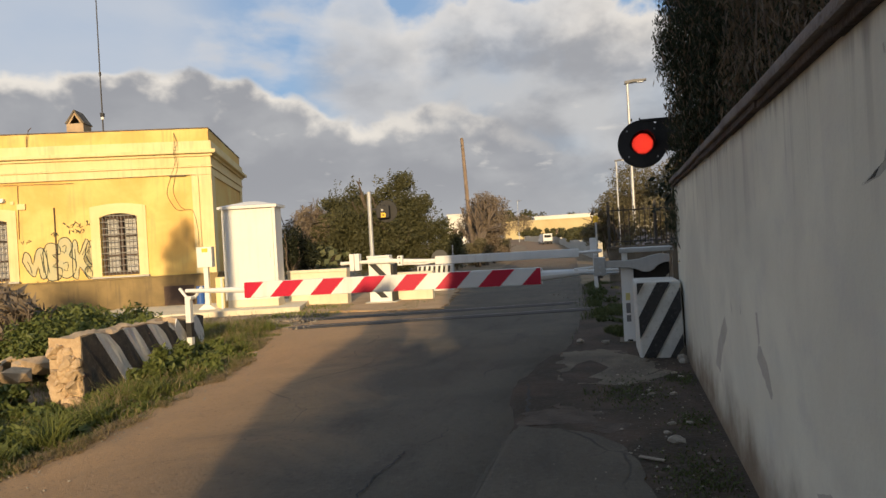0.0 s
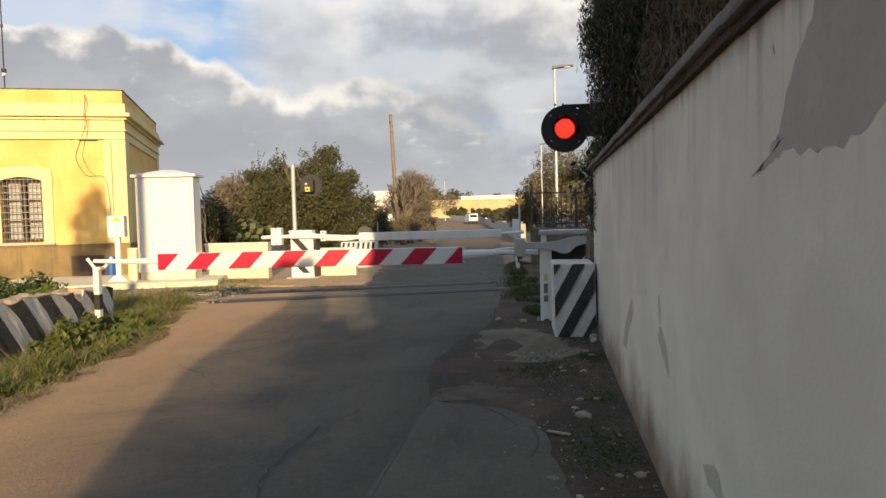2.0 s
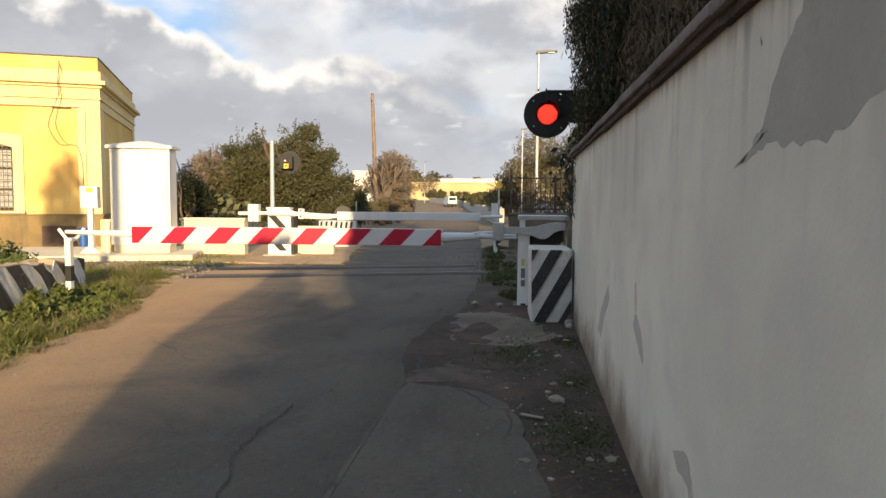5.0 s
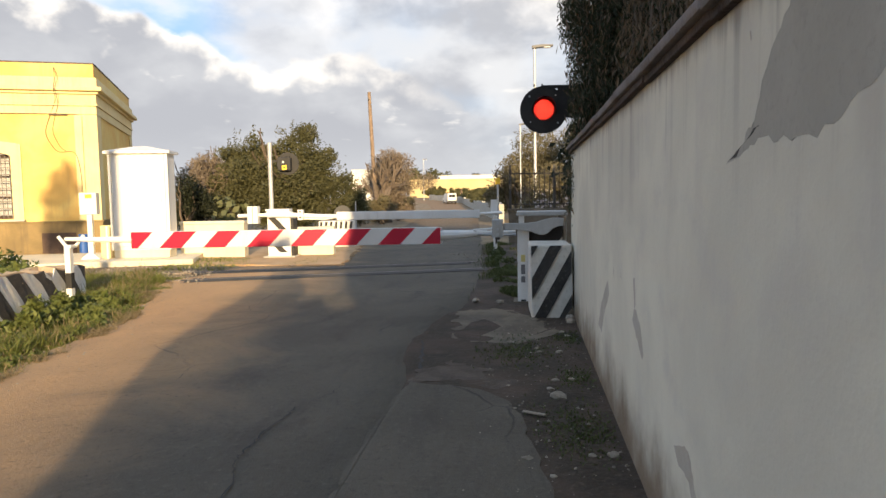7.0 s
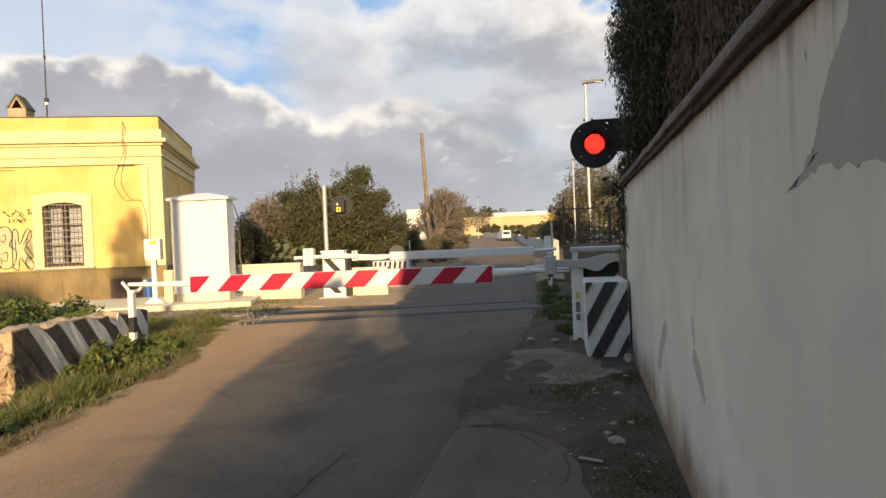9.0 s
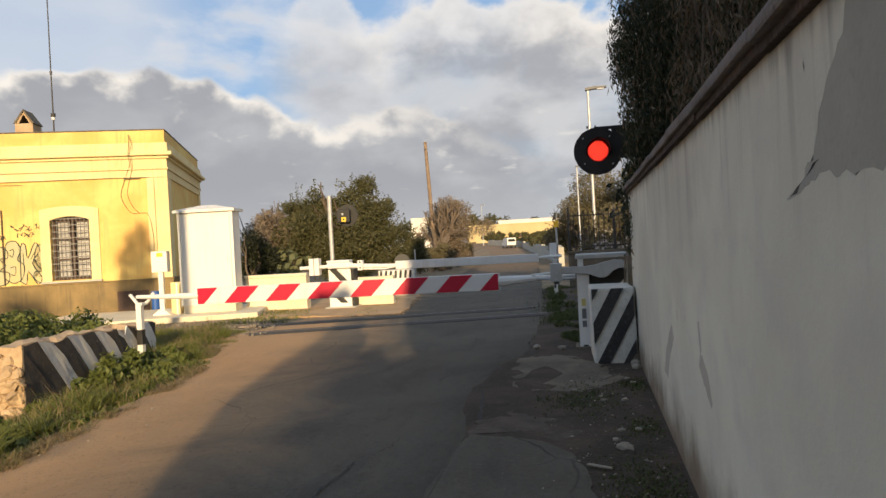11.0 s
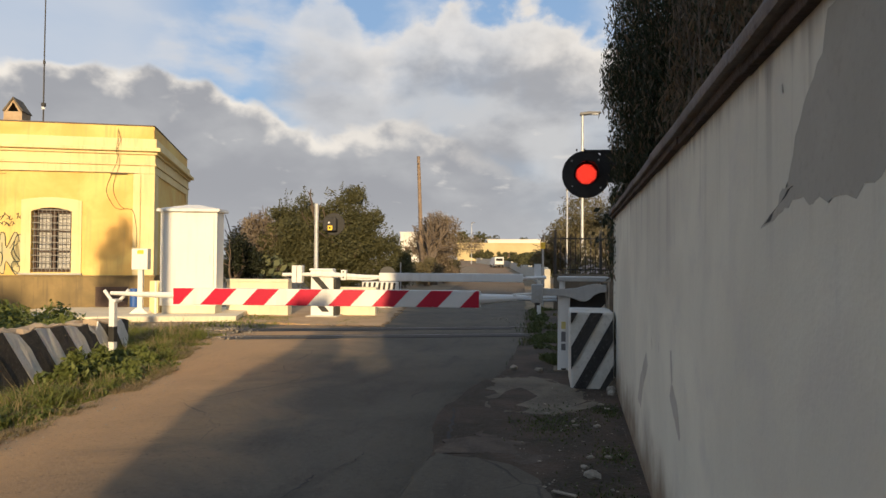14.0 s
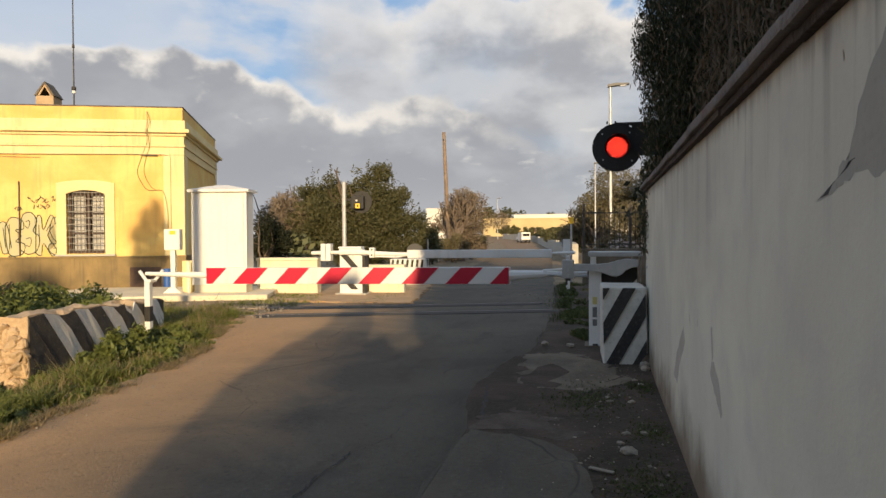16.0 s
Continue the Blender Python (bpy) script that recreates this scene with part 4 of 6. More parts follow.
def build_left_block():
    """Broken masonry guard wall with striped face and exposed rubble end."""
    t = thing("guard_wall", "broken rubble guard wall with black and white stripes", "guard wall", pose(-6.39, 6.62, 0.0, 0, 0, 102.8), "striped guard blocks")
    L, D = 3.66, 0.40
    bm = bmesh.new()
    nx, nz = 26, 7
    rng = random.Random(11)

    def top(u, v):
        return 0.68 - 0.13 * (u / L) ** 1.3 - 0.06 * noise.noise((u * 2.2, v * 3, 4)) - (0.16 if 2.3 < u < 2.55 and v < 0.2 else 0)
    rings = []
    for i in range(nx + 1):
        u = L * i / nx
        ring = [bm.verts.new((u, 0.02 * noise.noise((u * 3, z, 1)), -0.4 + (top(u, 0) + 0.4) * z)) for z in [k / nz for k in range(nz + 1)]]
        ring += [bm.verts.new((u, D * k / 5, top(u, D * k / 5) + 0.05 * noise.noise((u * 5, k, 2)))) for k in range(1, 6)]
        ring += [bm.verts.new((u, D, -0.4))]
        rings.append(ring)
    for a, b in zip(rings, rings[1:]):
        for k in range(len(a) - 1):
            bm.faces.new((a[k], b[k], b[k + 1], a[k + 1]))
    bm.faces.new(rings[0][::-1])
    bm.faces.new(rings[-1])
    bmesh.ops.recalc_face_normals(bm, faces=bm.faces[:])
    part("core", rough_up(bm, 0.02, 7.0), M_STONE, t, "crumbling tan masonry core")
    # painted render skin on the lane side, in bars
    step, slant = 0.335, -0.95
    k, a = 0, -1.395
    while a < L:
        pts = []
        for z0, z1 in ((0.02, 0.98),):
            poly = clip_poly([(a, 0.68), (a - slant, -0.35), (a - slant + step, -0.35), (a + step, 0.68)], 0.0, L - 0.01)
            if len(poly) > 2:
                dark = k % 2 == 0 or a < 0.1
                b2 = slab(poly, "y", -0.016, 0.0)
                bmesh.ops.subdivide_edges(b2, edges=b2.edges[:], cuts=3, use_grid_fill=True)
                for v in b2.verts:
                    v.co.z = min(v.co.z, top(v.co.x, 0) - 0.015)
                    v.co.y += 0.02 * noise.noise((v.co.x * 3, v.co.z, 1))
                part("black_stripe" if dark else "white_stripe", rough_up(b2, 0.010, 8.0, k), M_STRIPE_OLD if dark else M_STRIPE_W, t)
        a += step
        k += 1
    for i in range(44):
        b = bmesh.new()
        bmesh.ops.create_cube(b, size=2.0)
        bmesh.ops.subdivide_edges(b, edges=b.edges[:], cuts=3, use_grid_fill=True)
        for v in b.verts:
            v.co = v.co.lerp(v.co.normalized() * 1.2, 0.55)
        s = Vector((rng.uniform(0.04, 0.075), rng.uniform(0.05, 0.1), rng.uniform(0.035, 0.085)))
        c = Vector((0.03 - 0.07 * rng.random(), 0.06 + 0.26 * rng.random(), -0.3 + 0.85 * rng.random()))
        tilt = Euler((rng.gauss(0, 0.3), rng.gauss(0, 0.3), rng.gauss(0, 0.3))).to_matrix()
        for v in b.verts:
            v.co = tilt @ Vector((v.co.x * s.x, v.co.y * s.y, v.co.z * s.z)) + c
        part("stone", rough_up(b, 0.05, 9.0, i), M_STONE, t)


def build_far_machine():
    t = thing("barrier_machine", "white far barrier drive with black diagonal stripes", "barrier machine", pose(-6.83, 17.25, 0.06, 0, 0, 6))
    part("body", box(0, 0, 0, 0.62, 0.5, 1.1, 0.02), M_WHITE, t)
    for a in (-0.12,):
        for z0 in (0.12, 0.72):
            part("black_stripe", slab(clip_poly([(0.02, z0 + 0.33), (0.22, z0 + 0.33), (0.52, z0), (0.32, z0)], 0.01, 0.61), "y", -0.006, 0.0), M_BLACK, t)
    part("edge_channel", box(0.63, -0.02, 0, 0.70, 0.45, 1.02, 0.008), M_BLACK, t)
    part("base_plate", box(-0.1, -0.12, -0.06, 0.75, 0.6, 0.02, 0.01), M_CONC, t)
    part("head", box(0.0, -0.12, 1.06, 0.66, 0.2, 1.22, 0.04), M_WHITE, t)
    part("head_cover", box(-0.02, -0.1, 1.22, 0.62, 0.3, 1.28, 0.02), M_WHITE, t)
    part("counterweight_arm", tube([(-0.75, -0.08, 1.11), (0.2, -0.08, 1.13)], 0.05, 10), M_WHITE, t)
    part("counterweight", box(-0.47, -0.2, 0.9, -0.34, 0.05, 1.36, 0.012), M_WHITE, t)
    part("counterweight", box(-0.325, -0.2, 0.9, -0.195, 0.05, 1.36, 0.012), M_WHITE, t)
    part("lever_arm", tube([(0.6, -0.08, 1.12), (1.0, -0.08, 1.1)], 0.07, 10, None, 0.055), M_WHITE, t)
    part("clamp_block", box(0.86, -0.17, 0.98, 1.0, 0.0, 1.25, 0.012), M_WHITE, t)
    for z in (1.05, 1.2):
        part("bolt", tube([(0.93, -0.2, z), (0.93, -0.16, z)], 0.025, 6), M_DARKSTEEL, t)
    b = thing("barrier_boom", "lowered white far boom seen from behind", "barrier", pose(-5.85, 17.28, 1.13, 0, 0, BOOM_TURN))
    part("inner_arm", tube([(0.03, 0, 0.02), (0.5, 0, 0.0), (0.95, 0, 0.0)], 0.07, 10, None, 0.045), M_WHITE, b)
    part("tie_rod", tube([(0.03, -0.04, -0.06), (0.6, -0.03, -0.08), (0.9, -0.01, -0.03)], 0.02, 8), M_WHITE, b)
    part("beam", box(0.9, -0.045, -0.11, 4.7, 0.045, 0.11, 0.02), M_WHITE, b)
    part("tip_bar", tube([(4.7, 0, 0.0), (5.3, 0, 0.02)], 0.04, 8), M_WHITE, b)
    f = thing("boom_rest", "white steel rest post for the far boom", "barrier post", pose(-0.78, 18.05, 0.0, 0, 0, 5))
    part("post", box(-0.05, -0.05, 0, 0.05, 0.05, 1.05, 0.006), M_WHITE, f)
    part("fork_arm", tube([(0.0, 0.0, 1.0), (-0.12, 0, 1.2)], 0.028, 8), M_WHITE, f)
    part("fork_arm", tube([(0.0, 0.1, 1.0), (0.14, 0.1, 1.2)], 0.028, 8), M_WHITE, f)
    part("plate", box(-0.12, 0.03, 1.1, 0.06, 0.06, 1.5, 0.01), M_WHITE, f)


def build_far_signal():
    t = thing("crossing_signal", "black signal head seen from behind with yellow label", "signal light", pose(-6.55, 18.0, 0.0, 0, 0, 6))
    part("pole", tube([(-0.42, 0.0, 0.0), (-0.42, 0.0, 3.15)], 0.06, 14), M_STEEL, t)
    part("bracket", box(-0.42, 0.03, 2.62, -0.1, 0.09, 2.68, 0.006), M_BLACK, t)
    bm = bmesh.new()
    bmesh.ops.create_cone(bm, cap_ends=True, segments=40, radius1=0.31, radius2=0.31, depth=0.04, matrix=pose(0.05, 0.1, 2.58, 90, 0, 0))
    part("backing_disc", bm, M_BLACK, t)
    part("lamp_house", box(-0.19, -0.14, 2.38, 0.17, 0.09, 2.74, 0.03), M_BLACK, t)
    part("yellow_label", box(-0.06, -0.146, 2.4, 0.07, -0.14, 2.53), M_LABEL, t)
    part("label_bar", box(-0.02, -0.149, 2.44, 0.03, -0.145, 2.49), M_BLACK, t)
    part("cable_gland", tube([(-0.02, -0.145, 2.61), (-0.02, -0.17, 2.61)], 0.03, 10), M_STEEL, t)
    for u in (-0.12, 0.0, 0.1):
        part("clip", box(u - 0.025, -0.02, 2.74, u + 0.025, 0.02, 2.80, 0.006), M_BLACK, t)


def build_rails():
    base = pose(-3.9, 14.62, 0.0, 0, 0, RAIL_TURN)
    g = thing("track", "single railway track let into the crossing", "railway track", base, kind="structure")
    for v in (-1.15, 0.32):
        prof = [(v - 0.035, 0.0), (v - 0.035, 0.033), (v - 0.025, 0.037), (v + 0.025, 0.037), (v + 0.035, 0.033), (v + 0.035, 0.0)]
        part("rail", slab(prof, "x", -60, 60), M_RAIL, g)
        part("flangeway", slab([(v - 0.12, 0.02), (v - 0.04, 0.02), (v - 0.04, 0.032), (v - 0.12, 0.032)], "x", -3.4, 2.9), M_STRIPE_B, g)
        part("crossing_strip", rough_up(slab([(v - 0.42, 0.0), (v - 0.125, 0.0), (v - 0.125, 0.034), (v - 0.42, 0.031)], "x", -3.3, 2.8), 0.004, 3.0), M_STRIP, g)
        part("crossing_strip", rough_up(slab([(v + 0.04, 0.0), (v + 0.2, 0.0), (v + 0.2, 0.031), (v + 0.04, 0.034)], "x", -3.2, 2.7), 0.004, 3.0), M_STRIP, g)
    # ballast to both sides of the lane
    rng = np.random.default_rng(5)
    verts, faces = [], []
    ico = bmesh.new()
    bmesh.ops.create_icosphere(ico, subdivisions=1, radius=1.0)
    iv = np.array([v.co[:] for v in ico.verts])
    fi = [[v.index for v in f.verts] for f in ico.faces]
    ico.free()
    for i in range(1500):
        u = rng.uniform(-9, -2.8) if i % 4 else rng.uniform(2.9, 8)
        v = rng.uniform(-1.9, 1.9) + (0.6 if i % 3 == 0 else 0)
        s = rng.uniform(0.008, 0.025)
        p = base @ Vector((u, v, 0.035 + rng.uniform(-0.01, 0.025)))
        o = len(verts)
        w = iv * s * rng.uniform(0.6, 1.3, 3) + np.array(p)
        verts += w.tolist()
        faces += [[o + k for k in f] for f in fi]
    st = raw("ballast", verts, faces, M_GRAVEL)
    tagged(st, "pale crushed stone ballast along the track", "gravel", kind="stuff")


build_near_boom()
build_near_machine()
build_right_block()
build_signal()
build_fork_post()
build_left_block()
build_far_machine()
build_far_signal()
build_rails()

# ---- the keeper's house ----


def build_house():
    t = thing("house", "single-storey yellow plaster railway keeper's house with cornice", "house", pose(-12.25, 18.22, 0.0, 0, 0, RAIL_TURN + 1))
    W, D, T = 11.5, 6.9, 0.4
    wins = [(-3.33, -2.24), (-7.12, -5.98)]
    z0, z1 = 1.16, 3.06
    us = sorted([-W, 0.0] + [u for w in wins for u in w])
    zs = [0.0, z0, z1, 5.08]
    bm = bmesh.new()
    cell = {}
    for y in (0.0, T):
        for u in us:
            for z in zs:
                cell[u, y, z] = bm.verts.new((u, y, z))
    for a, b in zip(us, us[1:]):
        for c, d in zip(zs, zs[1:]):
            if (a, b) in wins and c == z0:
                for p, q in (((a, c), (b, c)), ((b, c), (b, d)), ((b, d), (a, d)), ((a, d), (a, c))):
                    bm.faces.new((cell[p[0], 0.0, p[1]], cell[q[0], 0.0, q[1]], cell[q[0], T, q[1]], cell[p[0], T, p[1]]))
            else:
                for y in (0.0, T):
                    bm.faces.new((cell[a, y, c], cell[b, y, c], cell[b, y, d], cell[a, y, d]))
    bmesh.ops.recalc_face_normals(bm, faces=bm.faces[:])
    part("front_wall", bm, M_YELLOW, t)
    part("side_wall", box(-T, T, 0, 0, D, 5.08), M_YELLOW, t)
    part("side_wall", box(-W, T, 0, -W + T, D, 5.08), M_YELLOW, t)
    part("back_wall", box(-W + T, D - T, 0, -T, D, 5.08), M_YELLOW, t)
    part("roof", box(-W + 0.2, 0.2, 4.95, -0.2, D - 0.2, 5.06), M_SLAB, t)

    def band(name, out, a, b, mat, bev=0.01):
        part(name, box(-W - out, -out, a, out, 0, b, bev), mat, t)
        part(name, box(0, 0.0, a, out, D + out, b, bev), mat, t)
    # plinth, mouldings and parapet
    band("plinth", 0.07, -0.1, 1.03, M_DADO, 0.02)
    band("plinth_ledge", 0.10, 1.03, 1.075, M_DADO, 0.012)
    band("architrave", 0.045, 4.110, 4.340, M_CREAM)
    band("architrave_fillet", 0.085, 4.350, 4.400, M_CREAM)
    band("frieze", 0.05, 4.405, 4.670, M_CREAM)
    band("cornice_cove", 0.12, 4.675, 4.750, M_CREAM, 0.02)
    band("cornice", 0.24, 4.755, 4.870, M_CREAM, 0.025)
    band("blocking_course", 0.09, 4.875, 5.150, M_CREAM, 0.015)
    pb = bmesh.new()
    box(-W, 0.02, 5.155, 0, 0.3, 5.54, 0.012, pb)
    box(-0.3, 0.3, 5.08, 0, D, 5.54, 0.012, pb)
    box(-W, D - 0.3, 5.085, -0.3, D, 5.54, 0.012, pb)
    part("parapet", pb, M_YELLOW, t)
    pc = bmesh.new()
    box(-W - 0.02, 0.0, 5.545, 0.02, 0.33, 5.575, 0.008, pc)
    box(-0.33, 0.33, 5.545, 0.02, D, 5.575, 0.008, pc)
    part("parapet_coping", rough_up(pc, 0.01, 2.0), M_CAP, t)
    part("pilaster", box(-0.56, -0.05, 1.08, 0.045, 0, 4.105, 0.012), M_CREAM, t)
    part("pilaster", box(0, 0.003, 1.08, 0.048, 0.55, 4.105, 0.012), M_CREAM, t)
    part("pilaster", box(0, D - 0.5, 1.08, 0.045, D, 4.105, 0.012), M_CREAM, t)
    for a, b in wins:
        window(t, a, b, z0, z1)
    # hanging service cables
    part("service_cable", tube(smooth([(-1.01, -0.04, 5.42), (-0.98, -0.14, 5.05), (-0.98, -0.27, 4.78), (-1.00, -0.1, 4.5), (-1.18, -0.03, 4.05), (-1.31, -0.02, 3.6), (-1.18, -0.02, 3.25), (-1.00, -0.02, 3.05), (-0.65, -0.03, 3.05), (-0.52, -0.07, 2.9), (-0.44, -0.07, 2.4), (-0.44, -0.07, 1.9)]), 0.008, 5), M_CABLE, t)
    part("service_cable", tube(smooth([(-1.01, -0.04, 5.42), (-0.90, -0.14, 5.1), (-0.94, -0.28, 4.8), (-0.93, -0.1, 4.4), (-1.06, -0.03, 4.0), (-1.12, -0.02, 3.6), (-0.96, -0.02, 3.2), (-0.80, -0.02, 3.06)]), 0.007, 5), M_CABLE, t)
    part("service_cable", tube(smooth([(-W, -0.06, 4.13), (-6, -0.055, 4.10), (-1.2, -0.055, 4.12), (-0.42, -0.06, 4.1)]), 0.007, 5), M_CABLE, t)
    part("service_cable", tube(smooth([(-W, -0.06, 4.06), (-6, -0.055, 4.03), (-4, -0.055, 4.01)]), 0.006, 5), M_CABLE, t)
    part("cable_bracket", box(-1.2, -0.09, 4.08, -0.72, -0.05, 4.12, 0.006), M_CABLE, t)
    part("downpipe", tube([(-0.36, -0.085, 4.05), (-0.36, -0.085, 1.8)], 0.022, 8), M_CREAM, t)
    part("conduit", tube([(-4.62, -0.03, 3.3), (-4.62, -0.03, 1.1)], 0.02, 6), M_CABLE, t)
    part("conduit", tube([(-5.62, -0.02, 4.0), (-5.64, -0.02, 3.2), (-5.66, -0.02, 2.4)], 0.010, 6), M_CABLE, t)
    part("junction_box", box(-5.66, -0.07, 3.28, -5.42, 0, 3.46, 0.015), M_CREAM, t)
    part("wall_lamp", box(-6.7, -0.14, 3.52, -6.0, 0, 3.64, 0.02), M_WHITE, t)
    part("junction_box", box(-5.85, -0.05, 3.45, -5.75, 0, 3.55, 0.01), M_CREAM, t)
    part("stay_rod", tube([(-5.3, -0.02, 4.9), (-5.28, -0.05, 5.4), (-5.2, -0.05, 5.66), (-5.12, -0.05, 5.72)], 0.012, 6), M_CABLE, t)
    # thin brown panel paints in a shaded square on the plinth
    part("plinth_shade_panel", box(-1.55, -0.078, 0.15, -0.65, -0.06, 0.74, 0.008), M_WINFRAME, t, "thin dark brown panel for a shaded square on the plinth")
    graffiti(t)
    for ob in t.children_recursive:              # the flank is a little out of square
        if ob.type == "MESH":
            for v in ob.data.vertices:
                if v.co.y > 0:
                    v.co.x -= 0.055 * v.co.y
    c = thing("chimney", "plastered rooftop chimney with gabled tile cap", "chimney", pose(-16.2, 17.4, 5.0, 0, 0, RAIL_TURN + 1))
    part("stack", box(-0.3, -0.3, 0.0, 0.2, 0.3, 0.9, 0.012), M_CHIMNEY, c)
    part("cap_tile", slab([(-0.34, 0.9), (-0.27, 0.9), (-0.05, 1.25), (-0.05, 1.33)], "y", -0.32, 0.34, None, 0.006), M_SLAB, c)
    part("cap_tile", slab([(0.24, 0.9), (0.17, 0.9), (-0.05, 1.25), (-0.05, 1.33)], "y", -0.32, 0.34, None, 0.006), M_SLAB, c)
    part("gable", slab([(-0.26, 0.904), (-0.2, 0.904), (-0.05, 1.17), (0.1, 0.904), (0.16, 0.904), (-0.05, 1.245)], "y", -0.29, -0.24), M_CHIMNEY, c)
    part("flue", slab([(-0.2, 0.904), (0.1, 0.904), (-0.05, 1.15)], "y", 0.2, 0.3), M_INSIDE, c)
    a = thing("antenna_mast", "thin grey radio mast on the roof", "antenna", pose(-15.5, 17.55, 5.0))
    part("mast", tube([(0, 0, 0), (0, 0, 2.6), (0.02, 0, 6.2)], 0.022, 8, None, 0.014), M_DARKSTEEL, a)
    part("insulator", tube([(0, 0, 1.12), (0, 0, 1.22)], 0.065, 10), M_DARKSTEEL, a)
    part("insulator", tube([(0, 0, 1.02), (0, 0, 1.10)], 0.05, 10), M_WHITE, a)
    part("joint", tube([(0, 0, 2.4), (0, 0, 2.5)], 0.035, 8), M_DARKSTEEL, a)


def arch(a, b, z, rise, n=10):
    return [(a + (b - a) * k / n, z + rise * (1 - (2 * k / n - 1) ** 2)) for k in range(n + 1)]


def window(t, a, b, z0, z1):
    w = new("window")
    w.parent = t
    zs = z1 - 0.12
    cut = arch(a, b, zs, 0.11)
    part("surround", slab([(a - 0.27, z0 - 0.02)] + [(a - 0.27, z1 + 0.2)] + arch(a - 0.27, b + 0.27, z1 + 0.2, 0.09)[1:-1] + [(b + 0.27, z1 + 0.2), (b + 0.27, z0 - 0.02), (b, z0 - 0.02)] + cut[::-1] + [(a, z0 - 0.02)], "y", -0.04, 0.12), M_CREAM, w, "cream plaster window surround")
    part("sill", box(a - 0.3, -0.12, z0 - 0.075, b + 0.3, 0.14, z0 - 0.022, 0.012), M_CONC, w)
    # black sheet painted as the unlit room behind the panes
    part("unlit_room_panel", box(a, 0.36, z0, b, 0.39, z1), M_INSIDE, w)
    m = (a + b) / 2
    for u0, u1, v0, v1 in ((a, a + 0.07, z0, z1), (b - 0.07, b, z0, z1), (m - 0.05, m + 0.05, z0, z1), (a, b, z0, z0 + 0.09), (a, b, z1 - 0.16, z1 - 0.02), (a, b, 2.35, 2.39), (a, b, 1.75, 1.79)):
        horizontal = u1 - u0 > 0.5
        part("casement_rail" if horizontal else "casement_stile", box(u0, 0.205 if horizontal else 0.2, v0, u1, 0.245 if horizontal else 0.25, v1), M_WINFRAME, w)
    for u0, u1 in ((a + 0.12, m - 0.1), (m + 0.1, b - 0.12)):
        cb = bmesh.new()
        prev = None
        for k in range(25):
            u = u0 + (u1 - u0) * k / 24
            y = 0.31 + 0.018 * math.sin(k * 1.6)
            cur = (cb.verts.new((u, y, z0 + 0.02)), cb.verts.new((u, y, z1 - 0.1)))
            if prev:
                cb.faces.new((prev[0], cur[0], cur[1], prev[1]))
            prev = cur
        part("curtain", cb, M_CURTAIN, w, "white net curtain")
    n = 10
    for k in range(n):
        u = a + (b - a) * (k + 0.5) / n
        part("grille_bar", tube([(u, 0.05, z0 - 0.02), (u, 0.05, zs + 0.11 * (1 - (2 * (k + 0.5) / n - 1) ** 2))], 0.011, 6), M_GRILLE, w)
    for k in range(10):
        z = z0 + 0.1 + k * 0.19
        part("grille_rail", box(a, 0.028, z, b, 0.04, z + 0.028), M_GRILLE, w)


